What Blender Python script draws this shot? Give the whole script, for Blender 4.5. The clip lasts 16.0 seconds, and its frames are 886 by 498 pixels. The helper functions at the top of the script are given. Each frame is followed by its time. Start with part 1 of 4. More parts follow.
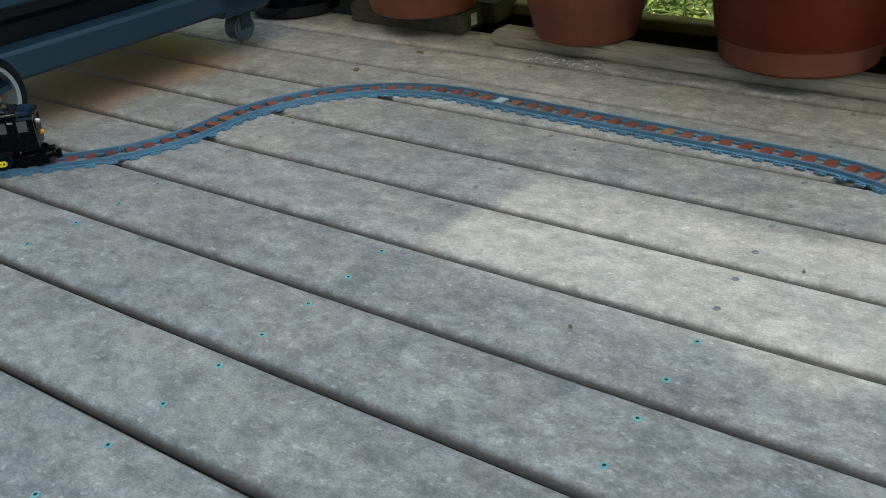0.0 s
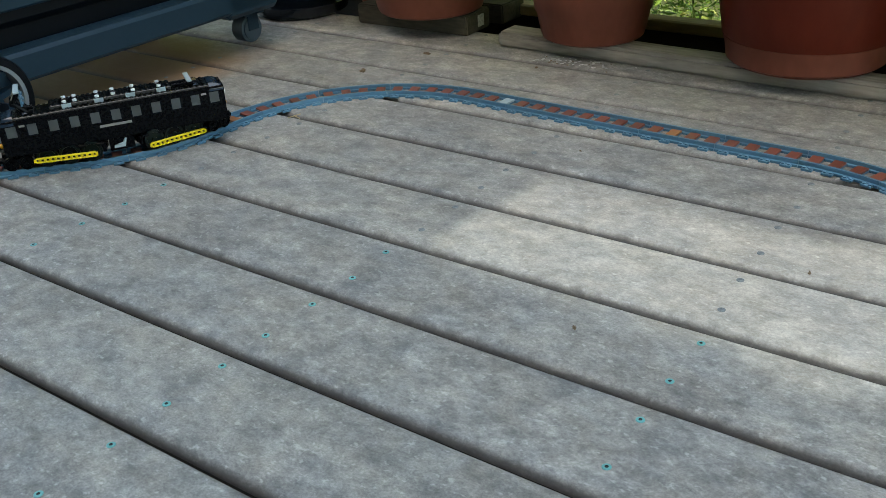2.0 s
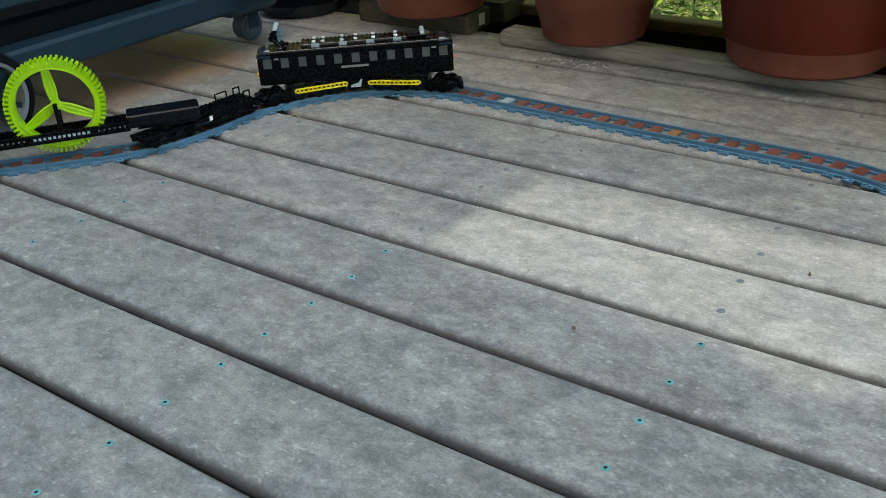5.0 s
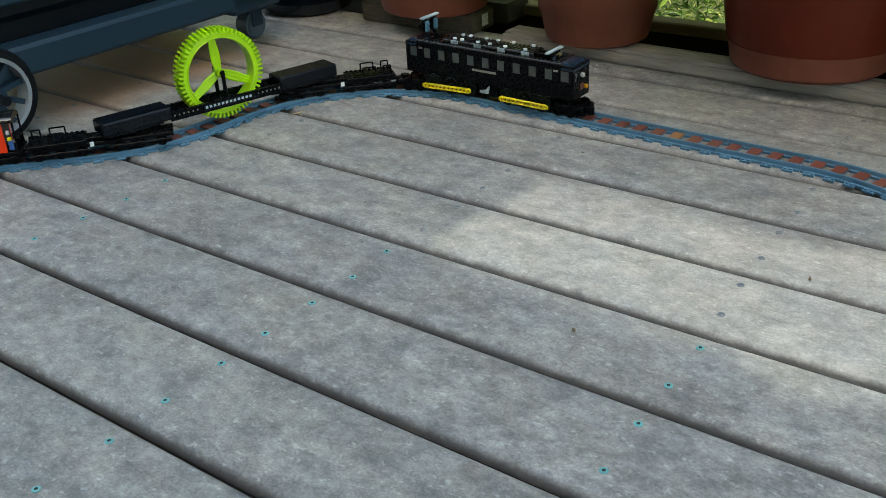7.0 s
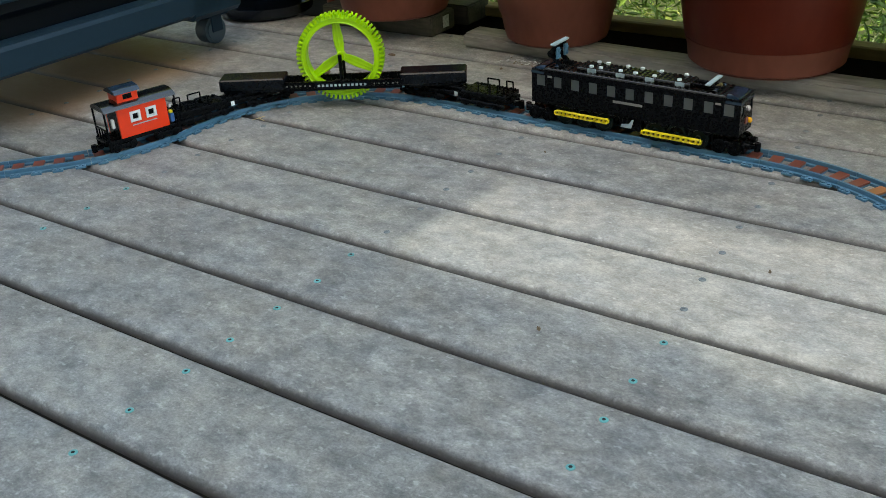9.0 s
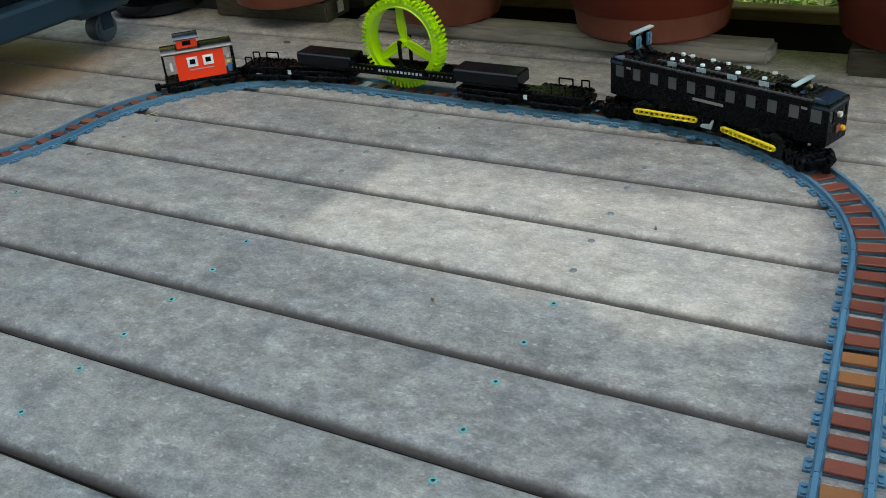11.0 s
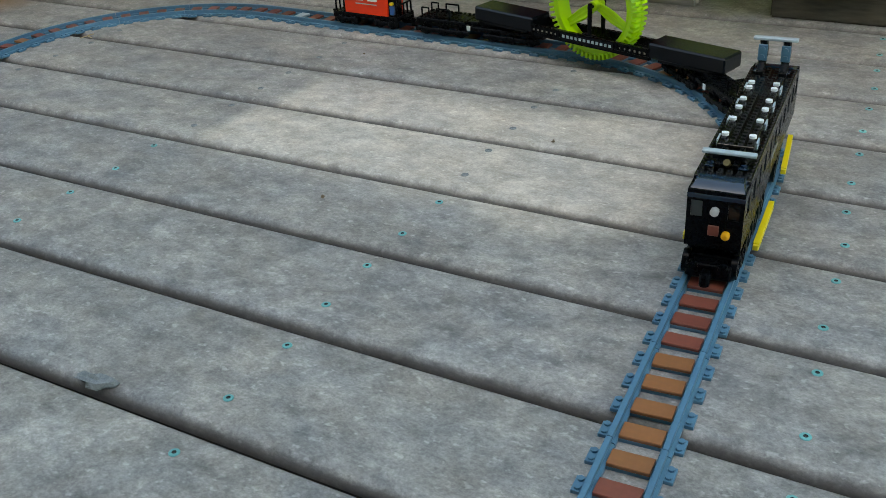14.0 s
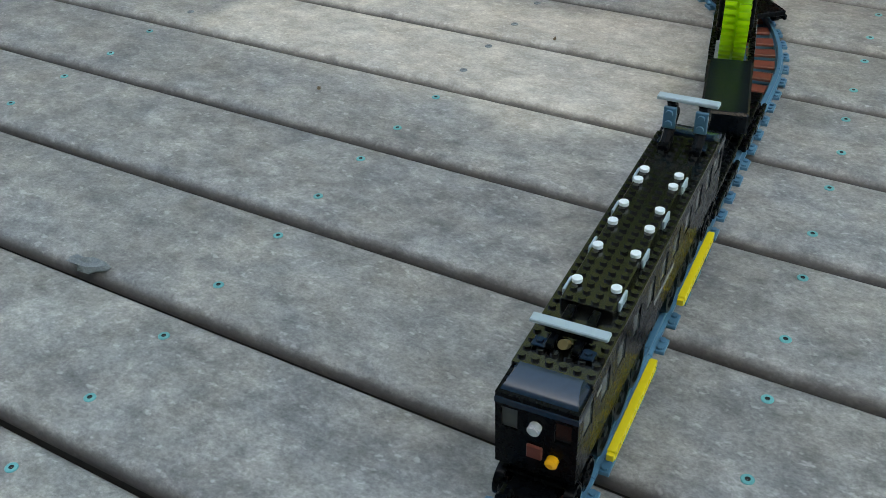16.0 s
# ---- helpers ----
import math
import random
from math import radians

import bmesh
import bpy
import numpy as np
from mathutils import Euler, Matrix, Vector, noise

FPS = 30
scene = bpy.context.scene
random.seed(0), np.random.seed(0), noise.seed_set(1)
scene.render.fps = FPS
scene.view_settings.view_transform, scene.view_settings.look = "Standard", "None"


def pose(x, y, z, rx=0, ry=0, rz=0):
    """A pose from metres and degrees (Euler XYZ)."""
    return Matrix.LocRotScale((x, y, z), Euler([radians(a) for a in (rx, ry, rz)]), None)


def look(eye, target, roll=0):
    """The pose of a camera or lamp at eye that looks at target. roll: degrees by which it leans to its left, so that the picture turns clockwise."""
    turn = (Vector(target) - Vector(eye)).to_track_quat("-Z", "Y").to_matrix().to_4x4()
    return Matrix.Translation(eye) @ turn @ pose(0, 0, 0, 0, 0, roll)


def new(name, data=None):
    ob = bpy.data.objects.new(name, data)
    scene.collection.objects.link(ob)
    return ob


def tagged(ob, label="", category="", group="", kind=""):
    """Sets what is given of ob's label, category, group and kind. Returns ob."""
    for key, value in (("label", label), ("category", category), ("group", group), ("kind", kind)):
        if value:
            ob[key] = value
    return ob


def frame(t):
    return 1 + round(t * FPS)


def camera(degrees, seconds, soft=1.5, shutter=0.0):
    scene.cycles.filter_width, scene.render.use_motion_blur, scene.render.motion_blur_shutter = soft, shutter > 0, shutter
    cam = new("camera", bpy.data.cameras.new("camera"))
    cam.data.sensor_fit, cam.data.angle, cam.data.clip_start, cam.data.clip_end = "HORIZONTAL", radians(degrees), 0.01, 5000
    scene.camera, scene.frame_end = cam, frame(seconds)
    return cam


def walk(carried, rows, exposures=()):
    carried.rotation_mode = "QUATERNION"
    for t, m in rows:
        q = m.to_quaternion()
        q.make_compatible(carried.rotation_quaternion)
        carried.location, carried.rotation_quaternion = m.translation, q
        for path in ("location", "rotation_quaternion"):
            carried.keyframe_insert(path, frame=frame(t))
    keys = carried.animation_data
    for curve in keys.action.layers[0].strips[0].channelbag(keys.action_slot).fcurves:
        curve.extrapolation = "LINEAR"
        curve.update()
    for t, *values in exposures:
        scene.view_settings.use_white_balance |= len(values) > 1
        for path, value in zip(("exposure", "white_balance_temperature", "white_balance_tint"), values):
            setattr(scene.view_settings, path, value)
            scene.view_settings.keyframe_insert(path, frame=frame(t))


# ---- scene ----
cam = camera(48.8, 16.0, 0.9)
PATH = [
    (0, (0.6833, -0.2526, 0.5479), (-0.3783, 1.1609, -0.3875), -3.75),
    (0.5, (0.6894, -0.2476, 0.5476), (-0.3847, 1.1572, -0.3866), -3.91),
    (1, (0.6884, -0.2474, 0.5481), (-0.3854, 1.1560, -0.3885), -3.84),
    (1.5, (0.6884, -0.2471, 0.5471), (-0.3876, 1.1557, -0.3881), -4.02),
    (2, (0.6879, -0.2489, 0.5462), (-0.3901, 1.1549, -0.3851), -3.96),
    (2.5, (0.6888, -0.2475, 0.5455), (-0.3925, 1.1540, -0.3853), -4.07),
    (3, (0.6886, -0.2488, 0.5467), (-0.3925, 1.1552, -0.3806), -4.00),
    (3.5, (0.6893, -0.2475, 0.5472), (-0.3943, 1.1537, -0.3815), -3.99),
    (4, (0.6858, -0.2481, 0.5465), (-0.3902, 1.1559, -0.3868), -3.68),
    (6.5, (0.6889, -0.2456, 0.5482), (-0.3921, 1.1529, -0.3876), -3.59),
    (7, (0.6873, -0.2474, 0.5495), (-0.3907, 1.1529, -0.3869), -3.15),
    (7.5, (0.6871, -0.2470, 0.5482), (-0.3934, 1.1515, -0.3880), -3.14),
    (8, (0.6855, -0.2486, 0.5491), (-0.3888, 1.1555, -0.3861), -3.04),
    (8.5, (0.6894, -0.2484, 0.5476), (-0.3702, 1.1692, -0.3839), -3.26),
    (9, (0.6928, -0.2457, 0.5493), (-0.3342, 1.1929, -0.3864), -3.53),
    (9.5, (0.6942, -0.2416, 0.5565), (-0.2786, 1.2300, -0.3859), -3.31),
    (9.7, (0.7004, -0.2408, 0.5522), (-0.2729, 1.2361, -0.3814), -3.61),
    (11.8, (0.7564, -0.2208, 0.5378), (-0.0877, 1.2866, -0.4698), -5.16),
    (12, (0.7621, -0.2167, 0.5367), (-0.0678, 1.2916, -0.4814), -4.36),
    (12.5, (0.7891, -0.2213, 0.5237), (-0.0832, 1.2574, -0.5023), -4.41),
    (13, (0.8150, -0.2321, 0.5161), (-0.0601, 1.2224, -0.5415), -4.18),
    (13.5, (0.8450, -0.2330, 0.4878), (-0.0231, 1.2309, -0.5625), -4.27),
    (14, (0.8618, -0.2392, 0.4554), (-0.0322, 1.2551, -0.5282), -3.60),
    (14.5, (0.8687, -0.2424, 0.4530), (-0.0149, 1.2035, -0.6095), -2.94),
    (15, (0.8709, -0.2402, 0.4516), (-0.0060, 1.1918, -0.6348), -2.68),
    (15.5, (0.8691, -0.2401, 0.4519), (0.0035, 1.1747, -0.6657), -2.25),
    (16, (0.8719, -0.2369, 0.4511), (0.0188, 1.1559, -0.7032), -2.19),
]
walk(cam, [(t, look(eye, target, roll)) for t, eye, target, roll in PATH], [(0.0, 2.80, 8350, 0.0), (12.5, 2.80, 8350, 0.0), (14.0, 2.70, 8400, 0.0), (14.8, 2.70, 8400, 0.0), (16.0, 2.76, 8350, 0.0)])

# ---- world and sun ----
world = bpy.data.worlds.new("world")
scene.world = world
world.use_nodes = True
_n = world.node_tree.nodes
_sky = _n.new("ShaderNodeTexSky")
_sky.sky_type, _sky.sun_disc = "NISHITA", False
_sky.sun_elevation, _sky.sun_rotation = radians(53), radians(165)
_sky.air_density, _sky.dust_density = 1.0, 2.0
world.node_tree.links.new(_sky.outputs[0], _n["Background"].inputs[0])
_n["Background"].inputs[1].default_value = 0.12
sun = new("sun", bpy.data.lights.new("sun", "SUN"))
sun.data.energy, sun.data.angle, sun.data.color = 1.15, radians(0.6), (1.0, 0.95, 0.86)
sun.matrix_world = look((0.8, -3.0, 4.2), (0, 0, 0))

# ---- materials ----


def nodes_of(name):
    m = bpy.data.materials.new(name)
    m.use_nodes = True
    t = m.node_tree
    return m, t, t.nodes, t.links, t.nodes["Principled BSDF"]


def plastic(name, color, rough=0.3, vary=0.12, bump=0.05, scale=220.0, gloss=0.5):
    """Moulded plastic with a fine, slightly scuffed surface."""
    m, t, n, l, b = nodes_of(name)
    co = n.new("ShaderNodeTexCoord")
    no = n.new("ShaderNodeTexNoise")
    no.inputs["Scale"].default_value, no.inputs["Detail"].default_value = scale, 4
    l.new(co.outputs["Object"], no.inputs["Vector"])
    info = n.new("ShaderNodeObjectInfo")
    mix = n.new("ShaderNodeMix")
    mix.data_type = "RGBA"
    mix.inputs[6].default_value = (*[c * (1 - vary) for c in color], 1)
    mix.inputs[7].default_value = (*[min(1, c * (1 + vary)) for c in color], 1)
    add = n.new("ShaderNodeMath")
    add.operation = "ADD"
    sub = n.new("ShaderNodeMath")
    sub.operation = "MULTIPLY_ADD"
    sub.inputs[1].default_value, sub.inputs[2].default_value = 0.6, -0.3
    l.new(info.outputs["Random"], sub.inputs[0])
    l.new(no.outputs["Fac"], add.inputs[0])
    l.new(sub.outputs[0], add.inputs[1])
    l.new(add.outputs[0], mix.inputs["Factor"])
    l.new(mix.outputs[2], b.inputs["Base Color"])
    b.inputs["Specular IOR Level"].default_value = gloss
    r = n.new("ShaderNodeMapRange")
    r.inputs[3].default_value, r.inputs[4].default_value = rough * 0.75, rough * 1.35
    l.new(no.outputs["Fac"], r.inputs[0])
    l.new(r.outputs[0], b.inputs["Roughness"])
    bp = n.new("ShaderNodeBump")
    bp.inputs["Strength"].default_value, bp.inputs["Distance"].default_value = bump, 0.0005
    l.new(no.outputs["Fac"], bp.inputs["Height"])
    l.new(bp.outputs[0], b.inputs["Normal"])
    return m


def deck_material():
    """Weathered grey composite boards: mottled, streaked along the board, with a paler area (part wear, part painted
    light) and browner wood that a cart keeps covered.
    """
    m, t, n, l, b = nodes_of("weathered_deck")
    geo = n.new("ShaderNodeNewGeometry")
    info = n.new("ShaderNodeObjectInfo")
    shift = n.new("ShaderNodeVectorMath")
    shift.operation = "MULTIPLY_ADD"
    shift.inputs[1].default_value = (9.0, 0.0, 3.0)
    l.new(info.outputs["Random"], shift.inputs[0])
    l.new(geo.outputs["Position"], shift.inputs[2])

    def noise_at(scale, detail, stretch, rough=0.6, swirl=0.0):
        mp = n.new("ShaderNodeMapping")
        mp.inputs["Scale"].default_value = stretch
        l.new(shift.outputs[0], mp.inputs["Vector"])
        no = n.new("ShaderNodeTexNoise")
        no.inputs["Scale"].default_value, no.inputs["Detail"].default_value, no.inputs["Roughness"].default_value = scale, detail, rough
        no.inputs["Distortion"].default_value = swirl
        l.new(mp.outputs[0], no.inputs["Vector"])
        return no.outputs["Fac"]

    def ramp(fac, stops):
        r = n.new("ShaderNodeValToRGB")
        while len(r.color_ramp.elements) < len(stops):
            r.color_ramp.elements.new(0.5)
        for e, (p, c) in zip(r.color_ramp.elements, stops):
            e.position, e.color = p, (*c, 1) if len(c) == 3 else c
        l.new(fac, r.inputs[0])
        return r.outputs[0]

    def blend(kind, fac, a, c):
        x = n.new("ShaderNodeMix")
        x.data_type, x.blend_type = "RGBA", kind
        if isinstance(fac, float):
            x.inputs["Factor"].default_value = fac
        else:
            l.new(fac, x.inputs["Factor"])
        l.new(a, x.inputs[6])
        if isinstance(c, tuple):
            x.inputs[7].default_value = (*c, 1)
        else:
            l.new(c, x.inputs[7])
        return x.outputs[2]

    def math(op, a, c, clamp=False):
        x = n.new("ShaderNodeMath")
        x.operation, x.use_clamp = op, clamp
        for k, v in enumerate((a, c)):
            if isinstance(v, (int, float)):
                x.inputs[k].default_value = v
            else:
                l.new(v, x.inputs[k])
        return x.outputs[0]

    blotch = noise_at(25, 8, (0.75, 1.0, 1), 0.74)
    grain = noise_at(90, 5, (0.7, 1.0, 1), 0.7)
    speck = noise_at(400, 3, (0.8, 1.0, 1), 0.7)
    broad = noise_at(3.2, 3, (0.8, 1.2, 1))
    base = ramp(blotch, [(0.26, (0.135, 0.136, 0.139)), (0.48, (0.222, 0.217, 0.206)), (0.72, (0.320, 0.308, 0.286))])
    lichen = noise_at(40, 9, (0.75, 1.0, 1), 0.76, 0.3)
    veins = noise_at(42, 9, (0.8, 1.0, 1), 0.74, 0.6)
    scars = noise_at(34, 4, (0.35, 1.5, 1), 0.6, 0.8)
    dots = noise_at(170, 2, (0.7, 1.0, 1), 0.5)
    base = blend("OVERLAY", 0.26, base, ramp(grain, [(0.30, (0.15, 0.15, 0.15)), (0.70, (0.85, 0.85, 0.85))]))
    base = blend("OVERLAY", 0.50, base, ramp(lichen, [(0.32, (0.18, 0.18, 0.18)), (0.68, (0.84, 0.84, 0.84))]))
    base = blend("OVERLAY", 0.42, base, ramp(speck, [(0.3, (0.2, 0.2, 0.2)), (0.7, (0.8, 0.8, 0.8))]))
    base = blend("OVERLAY", 0.20, base, ramp(veins, [(0.44, (0.40, 0.40, 0.40)), (0.485, (0.80, 0.81, 0.80)), (0.515, (0.78, 0.78, 0.78)), (0.56, (0.42, 0.42, 0.43))]))
    base = blend("MULTIPLY", 0.55, base, ramp(scars, [(0.24, (0.45, 0.42, 0.40)), (0.34, (1.0, 1.0, 1.0))]))
    smear = noise_at(11, 8, (0.75, 1.15, 1), 0.74, 0.5)
    base = blend("OVERLAY", 0.30, base, ramp(smear, [(0.30, (0.16, 0.16, 0.17)), (0.70, (0.84, 0.83, 0.81))]))
    base = blend("SCREEN", 0.36, base, ramp(dots, [(0.63, (0.0, 0.0, 0.0)), (0.73, (0.50, 0.50, 0.47))]))
    base = blend("SOFT_LIGHT", 0.34, base, ramp(broad, [(0.3, (0.3, 0.31, 0.34)), (0.7, (0.68, 0.66, 0.6))]))
    tint = noise_at(15, 5, (0.8, 1.1, 1), 0.65, 0.4)
    base = blend("SOFT_LIGHT", 0.40, base, ramp(tint, [(0.35, (0.43, 0.49, 0.57)), (0.65, (0.55, 0.50, 0.46))]))
    xyz = n.new("ShaderNodeSeparateXYZ")
    l.new(geo.outputs["Position"], xyz.inputs[0])

    def band(v, lo, hi, soft, wob):
        w = math("ADD", v, math("MULTIPLY", math("SUBTRACT", wob, 0.5), soft * 1.6))
        up = math("DIVIDE", math("SUBTRACT", w, lo), soft, True)
        dn = math("DIVIDE", math("SUBTRACT", hi, w), soft, True)
        return math("MULTIPLY", up, dn)

    # paler area mid-deck: wear, with brighter warm light painted into the colour
    lit_patch = math("MULTIPLY", band(xyz.outputs[0], 0.03, 0.62, 0.03, broad), band(xyz.outputs[1], 0.512, 0.842, 0.07, broad))
    base = blend("SOFT_LIGHT", math("MULTIPLY", lit_patch, 0.95), base, (0.94, 0.88, 0.79))
    base = blend("SCREEN", lit_patch, base, (0.075, 0.066, 0.056))
    kept = math("MULTIPLY", band(xyz.outputs[0], -2.2, -0.71, 0.10, broad), band(xyz.outputs[1], 0.58, 1.14, 0.12, broad))
    base = blend("MIX", math("MULTIPLY", kept, 0.85), base, (0.25, 0.135, 0.066))
    # grime plus painted gap shade on the rounded board edges, with a ragged limit
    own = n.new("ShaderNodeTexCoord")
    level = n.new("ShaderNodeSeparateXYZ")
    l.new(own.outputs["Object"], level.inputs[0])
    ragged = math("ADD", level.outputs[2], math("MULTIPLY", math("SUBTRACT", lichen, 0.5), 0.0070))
    grime_shade = math("DIVIDE", math("SUBTRACT", -0.0010, ragged), 0.0050, True)
    base = blend("MIX", math("MULTIPLY", grime_shade, 0.78), base, (0.082, 0.072, 0.070))
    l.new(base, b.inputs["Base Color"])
    b.inputs["Roughness"].default_value = 0.55
    b.inputs["Specular IOR Level"].default_value = 0.5
    bp = n.new("ShaderNodeBump")
    bp.inputs["Strength"].default_value, bp.inputs["Distance"].default_value = 0.30, 0.0012
    l.new(math("ADD", math("MULTIPLY", grain, 0.7), math("MULTIPLY", speck, 0.5)), bp.inputs["Height"])
    l.new(bp.outputs[0], b.inputs["Normal"])
    return m


def rough_stuff(name, a, c, scale, rough=0.8, stretch=(1, 1, 1), bump=0.3, dist=0.002, gloss=0.5):
    """Two-tone natural surface: noise at two sizes, in object space."""
    m, t, n, l, b = nodes_of(name)
    co = n.new("ShaderNodeTexCoord")
    mp = n.new("ShaderNodeMapping")
    mp.inputs["Scale"].default_value = stretch
    l.new(co.outputs["Object"], mp.inputs["Vector"])
    big, fine = n.new("ShaderNodeTexNoise"), n.new("ShaderNodeTexNoise")
    for x, k in ((big, 1), (fine, 9)):
        x.inputs["Scale"].default_value, x.inputs["Detail"].default_value = scale * k, 5
        l.new(mp.outputs[0], x.inputs["Vector"])
    f = n.new("ShaderNodeMath")
    f.operation = "MULTIPLY_ADD"
    f.inputs[1].default_value = 0.45
    l.new(fine.outputs["Fac"], f.inputs[0])
    h = n.new("ShaderNodeMath")
    h.operation = "MULTIPLY"
    h.inputs[1].default_value = 0.6
    l.new(big.outputs["Fac"], h.inputs[0])
    l.new(h.outputs[0], f.inputs[2])
    r = n.new("ShaderNodeValToRGB")
    r.color_ramp.elements[0].position, r.color_ramp.elements[0].color = 0.36, (*a, 1)
    r.color_ramp.elements[1].position, r.color_ramp.elements[1].color = 0.68, (*c, 1)
    l.new(f.outputs[0], r.inputs[0])
    l.new(r.outputs[0], b.inputs["Base Color"])
    b.inputs["Roughness"].default_value = rough
    b.inputs["Specular IOR Level"].default_value = gloss
    bp = n.new("ShaderNodeBump")
    bp.inputs["Strength"].default_value, bp.inputs["Distance"].default_value = bump, dist
    l.new(fine.outputs["Fac"], bp.inputs["Height"])
    l.new(bp.outputs[0], b.inputs["Normal"])
    return m


def leaf_material(name, stops):
    m, t, n, l, b = nodes_of(name)
    geo = n.new("ShaderNodeNewGeometry")
    r = n.new("ShaderNodeValToRGB")
    for _ in range(2):
        r.color_ramp.elements.new(0.5)
    for e, (p, c) in zip(r.color_ramp.elements, stops):
        e.position, e.color = p, (*c, 1)
    l.new(geo.outputs["Random Per Island"], r.inputs[0])
    l.new(r.outputs[0], b.inputs["Base Color"])
    b.inputs["Roughness"].default_value = 0.45
    tr = n.new("ShaderNodeBsdfTranslucent")
    l.new(r.outputs[0], tr.inputs["Color"])
    mx = n.new("ShaderNodeMixShader")
    mx.inputs[0].default_value = 0.28
    l.new(b.outputs[0], mx.inputs[1])
    l.new(tr.outputs[0], mx.inputs[2])
    l.new(mx.outputs[0], n["Material Output"].inputs["Surface"])
    return m


def pane_material():
    m, t, n, l, b = nodes_of("smoky_pane")
    b.inputs["Base Color"].default_value = (0.13, 0.15, 0.155, 1)
    b.inputs["Roughness"].default_value = 0.12
    b.inputs["Transmission Weight"].default_value = 0.45
    b.inputs["IOR"].default_value = 1.45
    return m


M_DECK = deck_material()
# near-black board sides: the shade inside the gaps, put into the colour
M_GAP_SHADE = rough_stuff("shaded_board_side", (0.016, 0.014, 0.012), (0.05, 0.044, 0.038), 30, 0.85, (0.4, 1, 1), 0.3)
M_BLACK = plastic("black_plastic", (0.0017, 0.0024, 0.0034), 0.26, 0.2, 0.03, 220, 0.09)
M_OLIVE = plastic("olive_tan_plastic", (0.14, 0.11, 0.045), 0.4)
M_ROOF = plastic("shiny_black_plastic", (0.0036, 0.0036, 0.0030), 0.20, 0.2, 0.04, 220, 1.0)
M_DARK = plastic("charcoal_plastic", (0.0032, 0.0054, 0.0084), 0.22, 0.2, 0.05, 220, 0.2)
# dark plastic with the sky's blue reflection put into its base colour
M_SLOPE = plastic("black_plastic_sky_tint", (0.010, 0.024, 0.045), 0.14, 0.15, 0.02, 220, 0.6)
M_RAIL = plastic("blue_grey_plastic", (0.062, 0.170, 0.262), 0.36, 0.14, 0.08)
M_GREY = plastic("light_grey_plastic", (0.34, 0.43, 0.47), 0.35, 0.1)
M_WHITE = plastic("white_plastic", (0.72, 0.78, 0.80), 0.3, 0.05)
M_YELLOW = plastic("yellow_plastic", (0.78, 0.62, 0.02), 0.32, 0.08)
M_LIME = plastic("lime_plastic", (0.36, 0.66, 0.012), 0.34, 0.08, 0.04, 90)
M_RED = plastic("orange_red_plastic", (0.95, 0.042, 0.005), 0.3, 0.08)
M_BRICK = plastic("red_brown_plastic", (0.175, 0.048, 0.032), 0.36, 0.22)
# red-brown tile with its glossy sheen painted in as a lighter tan
M_TAN = plastic("sheen_tinted_brown_plastic", (0.27, 0.108, 0.042), 0.34, 0.15)
M_BLUE = plastic("blue_plastic", (0.03, 0.12, 0.36), 0.3)
M_AMBER = plastic("amber_plastic", (0.85, 0.40, 0.02), 0.15)
M_CLEAR = plastic("silver_lamp_plastic", (0.80, 0.80, 0.80), 0.22)
M_CLEAR.node_tree.nodes["Principled BSDF"].inputs["Metallic"].default_value = 0.5
# near-black, for the strip that stands in for shade under the rail
M_RAIL_SHADE = rough_stuff("below_rail_shade", (0.006, 0.005, 0.004), (0.016, 0.013, 0.010), 7, 0.8, (0.3, 2, 2), 0.5)
M_PLATE = plastic("worn_grey_label", (0.20, 0.20, 0.19), 0.5, 0.2, 0.05, 500)
M_PANE = pane_material()
M_TYRE_GREEN = plastic("dark_green_wheel", (0.003, 0.008, 0.008), 0.3, 0.12, 0.05, 220, 0.15)
M_CASTOR = plastic("grey_blue_castor", (0.055, 0.085, 0.110), 0.4)
M_SCREW = plastic("green_coated_screw", (0.105, 0.360, 0.365), 0.35, 0.25, 0.1, 900)
M_HOLE = plastic("screw_socket_shadow", (0.012, 0.015, 0.015), 0.7)
M_TERRA = rough_stuff("terracotta_plastic", (0.150, 0.043, 0.028), (0.210, 0.065, 0.043), 6, 0.5, (1, 1, 0.5), 0.08, 0.002, 0.25)
M_TERRA_RED = rough_stuff("deep_red_terracotta", (0.105, 0.0145, 0.0075), (0.150, 0.0235, 0.0120), 5, 0.45, (1, 1, 0.4), 0.06, 0.002, 0.2)
# cab glass without the reflection that the paler pane colour carries
M_PANE_UNLIT = plastic("unlit_cab_pane", (0.012, 0.014, 0.013), 0.08)
M_NAVY = plastic("dark_glazed_pot", (0.006, 0.010, 0.016), 0.22, 0.2, 0.03, 40)
M_CART = plastic("slate_blue_plastic", (0.012, 0.032, 0.052), 0.42, 0.12, 0.12, 160, 0.25)
M_CART_DARK = plastic("dark_slate_plastic", (0.0022, 0.0044, 0.0075), 0.45, 0.15, 0.1, 160, 0.2)
M_TYRE = plastic("dark_tyre_rubber", (0.0025, 0.004, 0.006), 0.6, 0.15, 0.1, 160, 0.15)
M_RIM = plastic("grey_wheel_trim", (0.20, 0.23, 0.25), 0.4)
M_PLANK = rough_stuff("weathered_plank", (0.17, 0.158, 0.145), (0.42, 0.395, 0.365), 7, 0.8, (0.3, 2, 2), 0.5)
M_TIMBER = rough_stuff("mossy_timber", (0.17, 0.130, 0.055), (0.38, 0.300, 0.135), 6, 0.85, (0.3, 2, 2), 0.5)
M_BLOCK = rough_stuff("old_wood_block", (0.028, 0.025, 0.018), (0.098, 0.088, 0.066), 9, 0.85, (0.4, 2, 2), 0.5)
